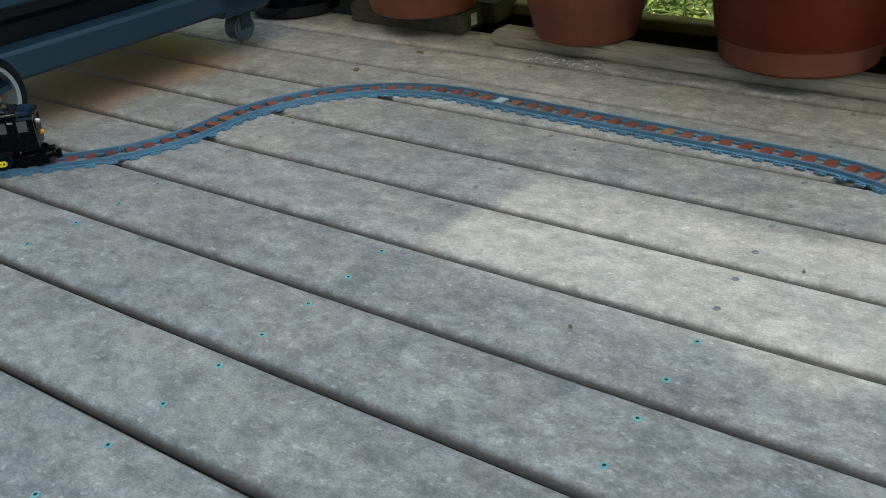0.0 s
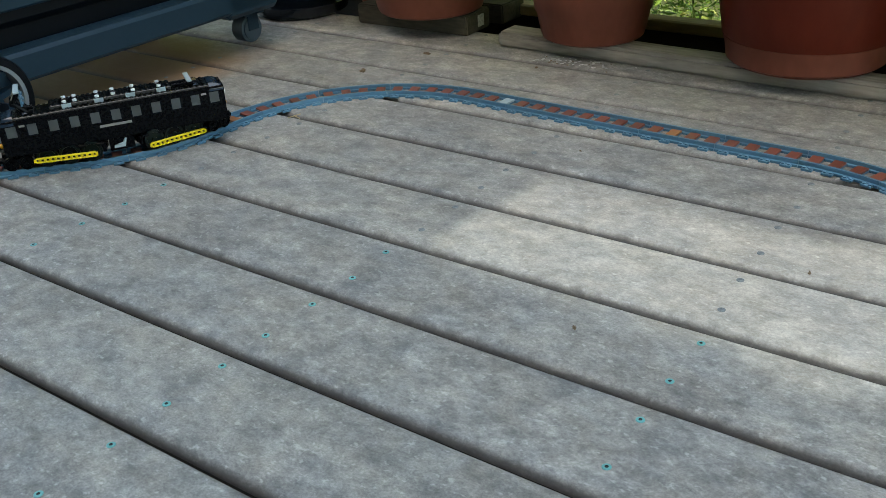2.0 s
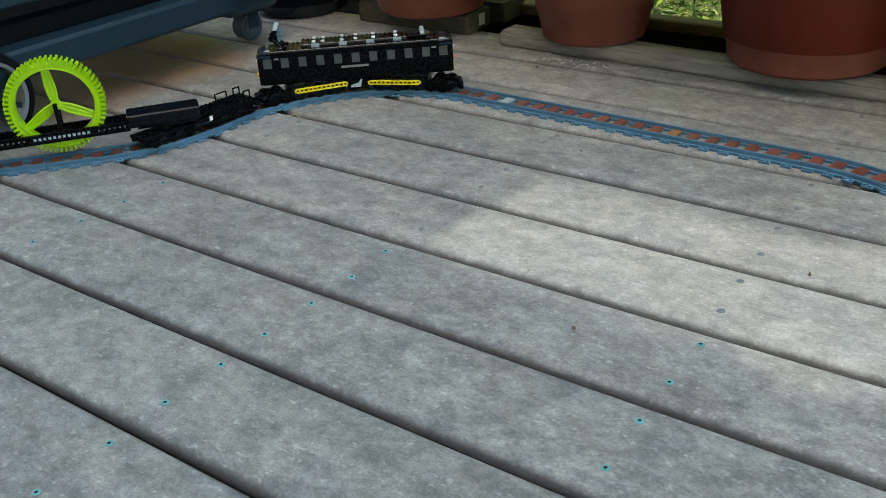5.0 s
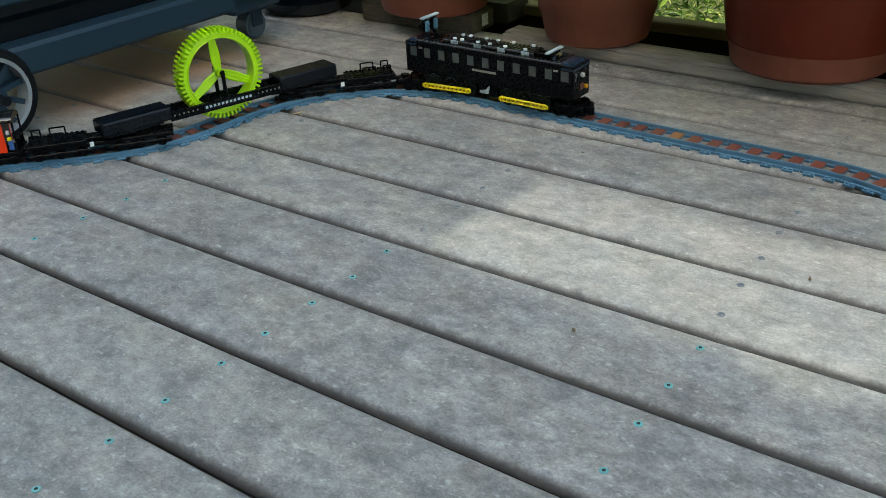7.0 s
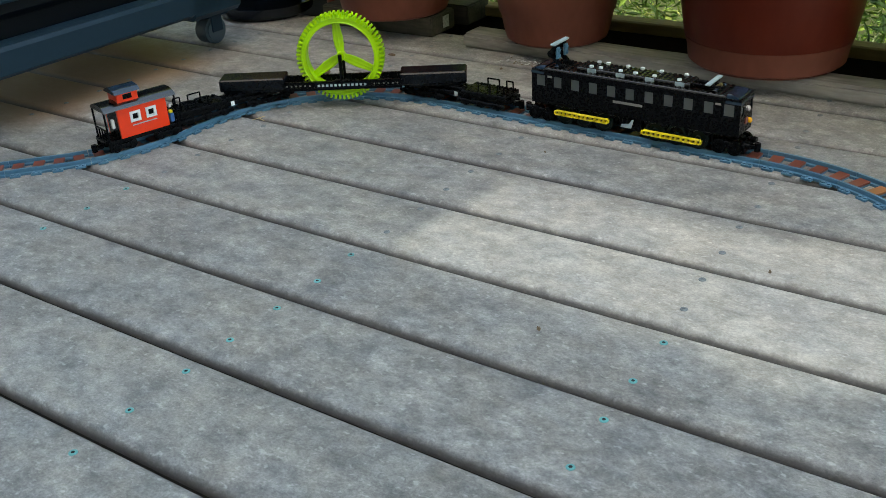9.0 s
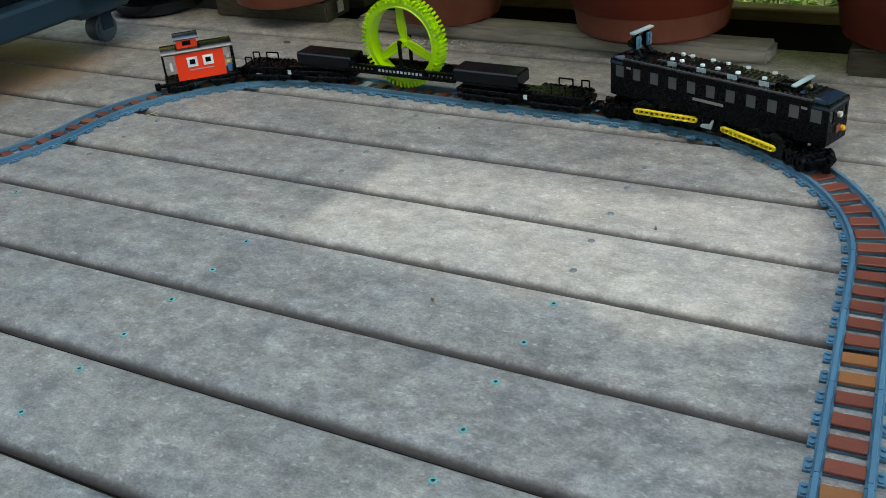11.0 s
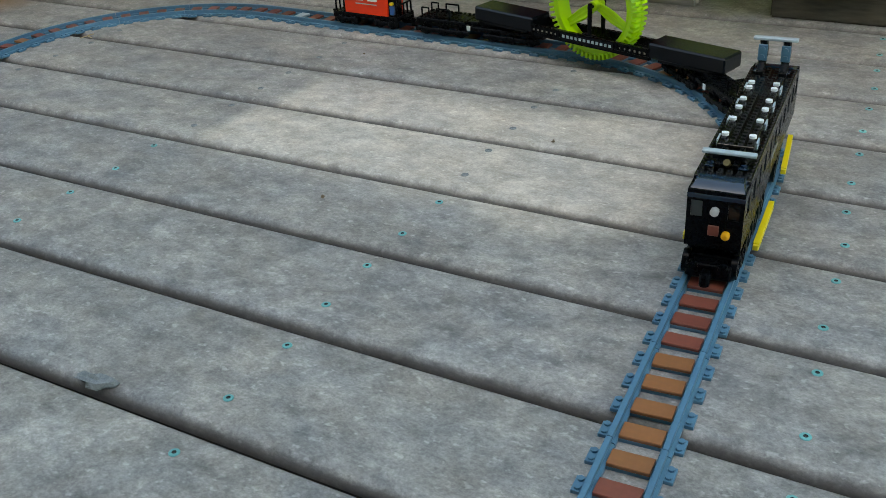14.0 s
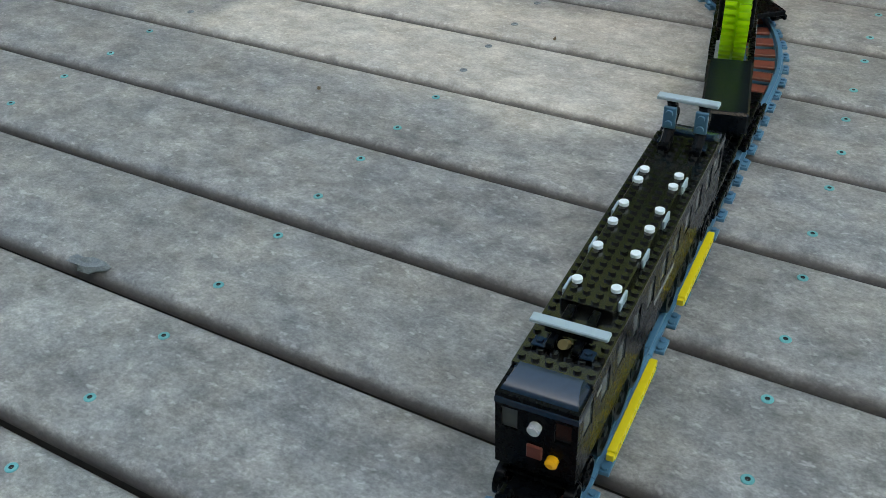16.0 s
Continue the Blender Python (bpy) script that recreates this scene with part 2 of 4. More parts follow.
M_GROUND = rough_stuff("garden_soil", (0.020, 0.028, 0.012), (0.050, 0.064, 0.028), 1.5, 0.95, (1, 1, 1), 0.6, 0.02, 0.1)
M_DRY = rough_stuff("dry_leaf_matter", (0.07, 0.045, 0.025), (0.20, 0.14, 0.08), 60, 0.8)
M_STONE = rough_stuff("grey_leaf_litter", (0.10, 0.12, 0.13), (0.24, 0.27, 0.28), 80, 0.7)
M_HUSK = rough_stuff("pale_seed_husk", (0.35, 0.36, 0.36), (0.70, 0.72, 0.72), 200, 0.8)
M_STRAW = rough_stuff("straw", (0.30, 0.22, 0.10), (0.52, 0.42, 0.24), 200, 0.7)
M_SIDING = rough_stuff("painted_siding", (0.20, 0.20, 0.19), (0.27, 0.26, 0.24), 3, 0.7, (0.2, 1, 1), 0.1)
M_LEAF = leaf_material("garden_leaf", [(0.0, (0.03, 0.075, 0.012)), (0.45, (0.09, 0.19, 0.03)), (0.85, (0.22, 0.34, 0.07)), (1.0, (0.5, 0.52, 0.18))])
M_LEAF_TREE = leaf_material("sunlit_tree_leaf", [(0.0, (0.06, 0.10, 0.015)), (0.4, (0.18, 0.24, 0.04)), (0.8, (0.36, 0.42, 0.09)), (1.0, (0.62, 0.60, 0.22))])

# ---- mesh helpers ----


def box(bm, x0, x1, y0, y1, z0, z1, bevel=0.0, seg=1):
    r = bmesh.ops.create_cube(bm, size=1, matrix=Matrix.Translation(((x0 + x1) / 2, (y0 + y1) / 2, (z0 + z1) / 2)) @ Matrix.Diagonal((x1 - x0, y1 - y0, z1 - z0, 1)))
    if bevel:
        edges = list({e for v in r["verts"] for e in v.link_edges})
        bmesh.ops.bevel(bm, geom=edges, offset=bevel, segments=seg, affect="EDGES", profile=0.6)
    return r["verts"]


def tube(bm, a, b, r0, r1=None, seg=12):
    a, b = Vector(a), Vector(b)
    d = b - a
    m = Matrix.Translation((a + b) / 2) @ d.to_track_quat("Z", "Y").to_matrix().to_4x4()
    bmesh.ops.create_cone(bm, cap_ends=True, segments=seg, radius1=r0, radius2=r0 if r1 is None else r1, depth=d.length, matrix=m)


def lathe(bm, profile, seg=48, origin=(0, 0, 0), axis="Z"):
    """A ring of rings from (radius, height) pairs."""
    rings = []
    for r, z in profile:
        ring = []
        for i in range(seg):
            a = 2 * math.pi * i / seg
            p = Vector((r * math.cos(a), r * math.sin(a), z))
            if axis == "Y":
                p = Vector((p.x, -p.z, p.y))
            if axis == "X":
                p = Vector((p.z, p.x, p.y))
            ring.append(bm.verts.new(p + Vector(origin)))
        rings.append(ring)
    for u, v in zip(rings, rings[1:]):
        for i in range(seg):
            bm.faces.new((u[i], u[(i + 1) % seg], v[(i + 1) % seg], v[i]))
    return rings


def mesh_of(bm, name, material, smooth=False):
    bmesh.ops.recalc_face_normals(bm, faces=bm.faces)
    me = bpy.data.meshes.new(name)
    bm.to_mesh(me)
    bm.free()
    me.materials.append(material)
    if smooth:
        for p in me.polygons:
            p.use_smooth = True
        me.set_sharp_from_angle(angle=radians(38))
    return me


def part(name, bm, material, parent, label="", smooth=False):
    me = bm if isinstance(bm, bpy.types.Mesh) else mesh_of(bm, name, material, smooth)
    ob = new(name, me)
    ob.parent = parent
    return tagged(ob, label) if label else ob


def thing(name, label, category, m=None, group="", kind=""):
    ob = new(name)
    ob.empty_display_size = 0.02
    if m is not None:
        ob.matrix_basis = m
    return tagged(ob, label, category, group, kind)


def boxes(*rows, bevel=0.0):
    bm = bmesh.new()
    for r in rows:
        box(bm, *r, bevel=bevel)
    return bm


# ---- the track's line ----
ARCS = [  # length, curvature, from the start of the right-hand bend behind the pots
    (0.475, -1 / 0.2883), (0.558, 0.0), (0.5013, -1 / 0.3421), (1.6, 0.0)]
S_BEND = 1.7108
BACK = [(0.2168, 1 / 0.271), (3.0, 0.0)]


def glide(x, y, h, k, s):
    if abs(k) < 1e-9:
        return x + s * math.cos(h), y + s * math.sin(h), h
    g = h + k * s
    return x + (math.sin(g) - math.sin(h)) / k, y + (math.cos(h) - math.cos(g)) / k, g


def line_at(s):
    """Place and heading of the track's middle, s metres along it."""
    x, y, h = -0.5105, 0.7401, radians(92.52)
    s -= S_BEND
    if s >= 0:
        for length, k in ARCS:
            if s <= length:
                break
            x, y, h = glide(x, y, h, k, length)
            s -= length
        return glide(x, y, h, k, s)
    for length, k in BACK:
        if -s <= length:
            break
        x, y, h = glide(x, y, h, k, -length)
        s += length
    return glide(x, y, h, k, s)


def chord(s, half):
    """Pose of something carried by two pivots, half before and half behind s."""
    a, b = line_at(s - half), line_at(s + half)
    return pose((a[0] + b[0]) / 2, (a[1] + b[1]) / 2, 0, 0, 0, math.degrees(math.atan2(b[1] - a[1], b[0] - a[0])))

# ---- ground, deck ----
PITCH, GAP, SHIFT = 0.139, 0.0056, 0.0130


def build_ground():
    bm = bmesh.new()
    bmesh.ops.create_grid(bm, x_segments=2, y_segments=2, size=400, matrix=Matrix.Translation((0, 0, -0.75)))
    tagged(new("ground", mesh_of(bm, "ground", M_GROUND)), "dark garden soil and low grass below the deck", "ground", kind="structure")


def screw_mesh():
    bm = bmesh.new()
    lathe(bm, [(0.0043, -0.002), (0.0043, 0.0004), (0.0038, 0.0008), (0.0018, 0.0008), (0.0015, 0.0002), (0.0002, 0.0002)], 14)
    me = mesh_of(bm, "screw", M_SCREW, True)
    me.materials.append(M_HOLE)
    for p in me.polygons:
        if p.center.xy.length < 0.00165:
            p.material_index = 1
    return me


def build_shade_wall():
    """An unseen wall and overhang, added behind the camera to close and shade the deck."""
    wall = thing("wall_house", "added unseen lap-sided wall that keeps the sun off the deck", "wall", kind="structure")
    for i in range(33):
        z = -0.7 + 0.16 * i
        bm = boxes((-4.5, 4.5, -1.62, -1.60, z, z + 0.155))
        part("siding_board", bm, M_SIDING, wall)
    # overhang added out of view to cut sky light on the near boards
    part("eave", boxes((-4.5, 4.5, -1.75, -1.2, 2.55, 2.65)), M_SIDING, wall)
    part("wall_core", boxes((-4.5, 4.5, -1.75, -1.625, -0.75, 4.7)), M_SIDING, wall)


def build_deck():
    deck = thing("deck_floor", "weathered grey deck of grooved composite boards", "deck", kind="structure")
    w = PITCH - GAP
    bm = bmesh.new()
    r = 0.0120
    outline = [(0.0, -0.036), (0.0, -r)]
    outline += [(r - r * math.cos(a), -r + r * math.sin(a)) for a in (0.26, 0.52, 0.79, 1.05, 1.31, 1.571)]
    outline += [(w - y, z) for y, z in reversed(outline)]
    xs = [-3.2 + 0.2 * i for i in range(33)]
    rings = [[bm.verts.new((x, y, z)) for y, z in outline] for x in xs]
    for u, v in zip(rings, rings[1:]):
        for i in range(len(outline)):
            bm.faces.new((u[i], u[(i + 1) % len(outline)], v[(i + 1) % len(outline)], v[i]))
    bm.faces.new(rings[0]), bm.faces.new(reversed(rings[-1]))
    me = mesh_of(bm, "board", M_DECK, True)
    # faces down in the gaps take the painted shade
    me.materials.append(M_GAP_SHADE)
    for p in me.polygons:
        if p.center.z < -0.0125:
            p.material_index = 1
    sm = screw_mesh()
    dull = screw_mesh()
    dull.materials[0] = dull.materials[1] = M_STONE
    rnd = random.Random(5)
    for k in range(-8, 10):
        b = part("board", me, None, deck)
        b.location = (0, k * PITCH + SHIFT - 0.0011, rnd.uniform(-0.0006, 0.0006))
        for jx, drift in ((-1.25, 0.03), (-0.836, 0.02), (-0.410, 0.0), (0.016, -0.024), (0.421, -0.051), (0.833, -0.086), (1.25, -0.11)):
            for off in (0.0355, 0.1065):
                y = k * PITCH + SHIFT + off
                x = jx + drift * y + rnd.uniform(-0.003, 0.003)
                s = part("screw", dull if y > 0.60 and jx < 0.5 else sm, None, b)
                s.location = (x, off + 0.0011 + rnd.uniform(-0.003, 0.003), 0)
                s.rotation_euler = (0, 0, rnd.uniform(0, 1.5))
    bm = bmesh.new()
    for jx in (-1.66, -1.24, -0.828, -0.410, 0.004, 0.396, 0.79, 1.19, 1.60):
        box(bm, jx - 0.019, jx + 0.019, -1.1, 1.400, -0.21, -0.0365)
    # end board taken down to the soil, unseen, to keep light from the gaps
    box(bm, -3.2, 3.2, 1.401, 1.438, -0.74, -0.037)
    part("joists", bm, M_TIMBER, deck, "rough timber joists and an added end board that blocks light")
    return deck


# ---- the toy track ----
RAIL_TOP, TIE_PITCH = 0.0096, 0.0298


def tie_mesh():
    bm = bmesh.new()
    box(bm, -0.0075, 0.0075, -0.030, 0.030, 0.0, 0.0032, 0.0004)
    for sx in (-0.004, 0.004):
        for sy in (-0.0262, 0.0262):
            tube(bm, (sx, sy, 0.0032), (sx, sy, 0.0049), 0.0024, seg=10)
    return mesh_of(bm, "tie", M_RAIL)


def tile_mesh(material):
    return mesh_of(boxes((-0.0080, 0.0080, -0.0150, 0.0150, 0.0032, 0.0064), bevel=0.0005), "tile", material)


def track_rail(s0, s1, off, name, parent):
    """One rail from s0 to s1: a flanged web with a rounded head."""
    prof = [(-0.0042, 0.0), (-0.0042, 0.0032), (-0.0016, 0.0042), (-0.0022, 0.0080), (-0.0018, RAIL_TOP), (0.0018, RAIL_TOP), (0.0022, 0.0080), (0.0016, 0.0042), (0.0042, 0.0032), (0.0042, 0.0)]
    bm = bmesh.new()
    rings = []
    for i in range(9):
        x, y, h = line_at(s0 + (s1 - s0) * i / 8)
        nx, ny = -math.sin(h), math.cos(h)
        rings.append([bm.verts.new((x + nx * (off + u), y + ny * (off + u), z + 0.0003)) for u, z in prof])
    for a, b in zip(rings, rings[1:]):
        for i in range(len(prof)):
            bm.faces.new((a[i], a[(i + 1) % len(prof)], b[(i + 1) % len(prof)], b[i]))
    bm.faces.new(rings[0]), bm.faces.new(reversed(rings[-1]))
    return part(name, bm, M_RAIL, parent, smooth=True)


def build_track():
    tie, red, tan, pale = tie_mesh(), tile_mesh(M_BRICK), tile_mesh(M_TAN), tile_mesh(M_GREY)
    s, n = 0.8327, 0
    while s < 4.15:
        piece = thing("toy_track_piece", "blue-grey plastic toy train track with brown sleeper tiles on deck boards", "toy track", group="toy track pieces")
        for off in (-0.0193, 0.0193):
            track_rail(s + 0.0004, s + 4 * TIE_PITCH - 0.0004, off, "rail", piece)
        for i in range(4):
            c = s + TIE_PITCH * (i + 0.5)
            x, y, h = line_at(c)
            m = pose(x, y, 0, 0, 0, math.degrees(h))
            t = part("tie", tie, None, piece)
            t.matrix_basis = m
            # stretches where the tiles' sheen is painted as tan
            sheen = 3.572 < c < 3.73 or 3.395 < c < 3.45 or 2.52 < c < 2.55 or 2.88 < c < 2.915 or 1.72 < c < 1.75
            t = part("sleeper_tile", pale if 2.245 < c < 2.275 else tan if sheen else red, None, piece)
            t.matrix_basis = m @ pose(0.0002 * ((n * 7) % 5 - 2), 0, 0, 0, 0, ((n * 13) % 7 - 3) * 0.5)
            n += 1
        s += 4 * TIE_PITCH

# ---- the train ----

def studs(bm, xs, ys, z, r=0.0024, h=0.0017, seg=10):
    for x in xs:
        for y in ys:
            tube(bm, (x, y, z - 0.0004), (x, y, z + h), r, seg=seg)


def span(a, b, n):
    return [a + (b - a) * i / (n - 1) for i in range(n)]


def wheel_mesh(r, name="wheel", width=0.006, material=None):
    """A dished wheel with a hub, a thin web and a rim, turned as one piece."""
    bm = bmesh.new()
    h = width / 2
    half = [(0.0004, h), (r * 0.24, h), (r * 0.28, h * 0.3), (r * 0.72, h * 0.3), (r * 0.78, h), (r, h * 0.9)]
    lathe(bm, half + [(a, -b) for a, b in reversed(half)], 24, axis="Y")
    return mesh_of(bm, name, material or M_BLACK, True)


def rod_mesh(length, n):
    """A yellow connecting rod with a row of round holes, dark inside."""
    bm = bmesh.new()
    hgt, wid, pitch = 0.0058, 0.0046, length / n
    for row in (-1, 1):
        box(bm, -length / 2 + 0.002, length / 2 - 0.002, -wid / 2 - 0.0003, wid / 2 + 0.0003, row * hgt / 2 - 0.0009, row * hgt / 2 + 0.0009, 0.0004)
    xs = [-length / 2 + pitch * (i + 0.5) for i in range(n)]
    for x in [xs[0] - pitch / 2 + 0.001] + [(a + b) / 2 for a, b in zip(xs, xs[1:])] + [xs[-1] + pitch / 2 - 0.001]:
        box(bm, x - 0.0016, x + 0.0016, -wid / 2, wid / 2, -hgt / 2 + 0.0004, hgt / 2 - 0.0004, 0.0003)
    return mesh_of(bm, "connecting_rod", M_YELLOW)


WHEEL_R, CRANK = 0.0155, 0.0045


def coupler(bm, x, z=0.019):
    d = 1 if x > 0 else -1
    box(bm, min(x, x + d * 0.014), max(x, x + d * 0.014), -0.004, 0.004, z - 0.003, z + 0.003, 0.0006)
    tube(bm, (x + d * 0.014, 0, z - 0.006), (x + d * 0.014, 0, z + 0.006), 0.0045, seg=12)


def build_locomotive():
    loco = thing("toy_electric_locomotive", "black brick-built toy electric locomotive with yellow side rods on the track", "toy train")
    hw, half = 0.0235, 0.1695
    # body: sills, pillars and header leave real window openings
    win = [-0.1228 + 0.0307 * i for i in range(9)]
    cab = [-0.1528, 0.1528]
    openings = sorted([(c - 0.0080, c + 0.0080) for c in win] + [(c - 0.0085, c + 0.0085) for c in cab])
    for side in (-1, 1):
        y0, y1 = sorted((side * hw, side * (hw - 0.0035)))
        bm = boxes((-half, half, y0, y1, 0.038, 0.0645), (-half, half, y0, y1, 0.083, 0.0905))
        x = -half
        for a, b in openings:
            box(bm, x, a, y0, y1, 0.0645, 0.083)
            x = b
        box(bm, x, half, y0, y1, 0.0645, 0.083)
        part("side_wall", bm, M_BLACK, loco)
        for a, b in openings:
            yi = side * (hw - 0.0004)
            part("window_pane", boxes((a, b, min(yi, yi - side * 0.0008), max(yi, yi - side * 0.0008), 0.0645, 0.083)), M_PANE, loco)
            ring = boxes((a, a + 0.0012, y0, y1 + (0.0004 if side > 0 else 0), 0.0645, 0.083), (b - 0.0012, b, y0, y1, 0.0645, 0.083), (a, b, y0, y1, 0.0645, 0.0655), (a, b, y0, y1, 0.082, 0.083))
            part("window_frame", ring, M_DARK, loco)
        yo = side * (hw + 0.0006)
        part("name_plate", boxes((-0.027, 0.021, min(yo, yo - side * 0.0005), max(yo, yo - side * 0.0005), 0.0575, 0.0612)), M_PLATE, loco, "worn grey name strip")
        for nx in (-0.1365, 0.1365):
            part("number_plate_bar", boxes((nx - 0.004, nx + 0.004, min(yo, yo - side * 0.0004), max(yo, yo - side * 0.0004), 0.0795, 0.0825)), M_PLATE, loco, "small grey bar")
    for end in (-1, 1):
        x0, x1 = sorted((end * half, end * (half - 0.0035)))
        ys = [(-0.0205, -0.0105), (0.0105, 0.0205)]
        bm = boxes((x0, x1, -hw + 0.0035, hw - 0.0035, 0.038, 0.066), (x0, x1, -hw + 0.0035, hw - 0.0035, 0.081, 0.0905), (x0, x1, -0.0105, 0.0105, 0.066, 0.081))
        part("end_wall", bm, M_BLACK, loco)
        for a, b in ys:
            xi = end * (half - 0.0014)
            # one pane paler than the other: its reflection is painted by material
            part("cab_pane", boxes((min(xi, xi - end * 0.0008), max(xi, xi - end * 0.0008), a, b, 0.066, 0.081)), M_PANE if a * end < 0 else M_PANE_UNLIT, loco)
        bm = bmesh.new()
        tube(bm, (end * half, 0, 0.0735), (end * (half + 0.0040), 0, 0.0735), 0.0037, seg=18)
        tube(bm, (end * half, 0, 0.0735), (end * (half + 0.0048), 0, 0.0735), 0.0028, seg=18)
        part("headlight", bm, M_CLEAR, loco, "silvery round headlight", True)
        part("keystone_plate", boxes((min(end * half, end * (half + 0.002)), max(end * half, end * (half + 0.002)), -0.0045, 0.0045, 0.0505, 0.0600), bevel=0.0006), M_BRICK, loco, "dull red plate")
        bm = bmesh.new()
        yl = 0.0105 * end
        tube(bm, (end * half, yl, 0.0525), (end * (half + 0.004), yl, 0.0525), 0.0036, seg=16)
        tube(bm, (end * (half + 0.004), yl, 0.0525), (end * (half + 0.0055), yl, 0.0525), 0.0036, 0.0018, seg=16)
        part("marker_lamp", bm, M_AMBER, loco, "amber marker lamp", True)
        # wedge-shaped cab roof, cut off at the front corners
        bm = bmesh.new()
        xo, xi, xb = half + 0.0006, half - 0.0172, half - 0.0226
        wo, wi = hw + 0.0003, hw - 0.0052
        low = [(xb, -wo, 0.0835), (xo, -wo, 0.0835), (xo, wo, 0.0835), (xb, wo, 0.0835)]
        mid = [(xb, -wo, 0.0868), (xo, -wo, 0.0868), (xo, wo, 0.0868), (xb, wo, 0.0868)]
        top = [(xb, -wi, 0.0955), (xi, -wi, 0.0955), (xi, wi, 0.0955), (xb, wi, 0.0955)]
        bend = [[(xb, -w, z), (xo - d, -w, z), (xo - d, w, z), (xb, w, z)] for d, w, z in ((0.0035, hw - 0.0015, 0.0905), (0.0095, hw - 0.0036, 0.0937))]
        rings = [[bm.verts.new((end * x, y, z)) for x, y, z in ring] for ring in (low, mid, *bend, top)]
        for u, v in zip(rings, rings[1:]):
            for a in range(4):
                bm.faces.new((u[a], u[(a + 1) % 4], v[(a + 1) % 4], v[a]))
        bm.faces.new(rings[0]), bm.faces.new(rings[-1])
        part("cab_roof", bm, M_SLOPE, loco, "glossy dark curved roof end with cut corners", True)
        for y in (-0.014, 0.014):
            bm = boxes((end * 0.128 - 0.004, end * 0.128 + 0.004, y - 0.004, y + 0.004, 0.0956, 0.0972), bevel=0.0004)
            studs(bm, (end * 0.128,), (y,), 0.0972)
            part("pantograph_foot", bm, M_SLOPE, loco, "dark studded foot with a blue sky reflection in its colour")
    part("floor_frame", boxes((-half + 0.0036, half - 0.0036, -hw + 0.0036, hw - 0.0036, 0.036, 0.042)), M_BLACK, loco)
    bm = boxes((-half + 0.0225, half - 0.0225, -hw, hw, 0.0906, 0.0938), bevel=0.0004)
    studs(bm, span(-0.14, 0.14, 36), (-0.020, 0.020), 0.0938)
    studs(bm, span(0.108, 0.140, 5), (-0.012, -0.004, 0.004, 0.012), 0.0938)
    studs(bm, span(-0.140, -0.108, 5), (-0.012, -0.004, 0.004, 0.012), 0.0938)
    part("roof_plate", bm, M_ROOF, loco, "studded black roof plate")
    bm = boxes((-0.093, 0.090, -0.016, 0.016, 0.0938, 0.1002), bevel=0.0004)
    studs(bm, span(-0.089, 0.086, 23), (-0.012, -0.004, 0.004, 0.012), 0.1002)
    part("raised_roof", bm, M_ROOF, loco, "raised roof section covered in studs")
    for x in (-0.070, -0.0545, -0.0215, 0.0025, 0.033, 0.072):
        for y in (-0.012, 0.012):
            bm = bmesh.new()
            tube(bm, (x, y, 0.1017), (x, y, 0.1042), 0.0033, seg=16)
            part("roof_cap", bm, M_WHITE, loco, "pale round cap", True)
    for x in (-0.0675, -0.0200, 0.0275, 0.0745):
        for side in (-1, 1):
            y0, y1 = sorted((side * 0.0162, side * 0.0177))
            bm = bmesh.new()
            for i in range(4):
                box(bm, x - 0.0070, x + 0.0070, y0, y1, 0.0944 + i * 0.0017, 0.0944 + i * 0.0017 + 0.0011)
            box(bm, x - 0.0070, x + 0.0070, y0 + 0.0004, y1 - 0.0004, 0.0942, 0.1008)
            part("roof_grille", bm, M_GREY, loco, "pale grey grille")
    # folded pantograph ahead, raised one behind
    pan = part("pantograph", boxes((0.092, 0.132, -0.010, -0.005, 0.0958, 0.1000), (0.092, 0.132, 0.005, 0.010, 0.0958, 0.1000), (0.1155, 0.1220, -0.014, 0.014, 0.0990, 0.1034), bevel=0.0008), M_BLACK, loco, "folded black pantograph")
    part("contact_bar", boxes((0.1150, 0.1225, -0.0228, 0.0228, 0.1035, 0.1062), bevel=0.0006), M_GREY, pan, "pale grey contact bar")
    bm = bmesh.new()
    tube(bm, (0.1235, 0, 0.0960), (0.1305, 0, 0.1010), 0.003, seg=10)
    part("insulator", bm, M_OLIVE, pan)
    bm = bmesh.new()
    for y in (-0.0115, 0.0115):
        for a, b in (((-0.1240, y, 0.0960), (-0.1410, y, 0.1130)), ((-0.1410, y, 0.1130), (-0.1320, y, 0.1285))):
            tube(bm, a, b, 0.0042, seg=8)
        tube(bm, (-0.1410, y - 0.0035, 0.113), (-0.1410, y + 0.0035, 0.113), 0.0052, seg=12)
        box(bm, -0.1320, -0.1160, y - 0.004, y + 0.004, 0.0940, 0.0990, 0.0006)
    pan = part("pantograph", bm, M_BLACK, loco, "raised black pantograph on hinged arms")
    for y in (-0.0115, 0.0115):
        bm = bmesh.new()
        box(bm, -0.1305, -0.1275, y - 0.0046, y + 0.0046, 0.1070, 0.1240, 0.0005)
        for z in (0.1112, 0.1195):
            tube(bm, (-0.1277, y, z), (-0.1253, y, z), 0.0027, seg=10)
        part("hinge_plate", bm, M_RAIL, pan, "blue-grey studded hinge plate")
    part("contact_bar", boxes((-0.1365, -0.1285, -0.0222, 0.0222, 0.1282, 0.1312), bevel=0.0006), M_GREY, pan, "pale grey contact bar")
    # running gear
    part("battery_box", boxes((-0.019, 0.019, -0.018, 0.018, 0.0165, 0.0359), (-0.012, 0.006, -0.0215, 0.0215, 0.0245, 0.0358), bevel=0.0008), M_BLACK, loco)
    bm = bmesh.new()
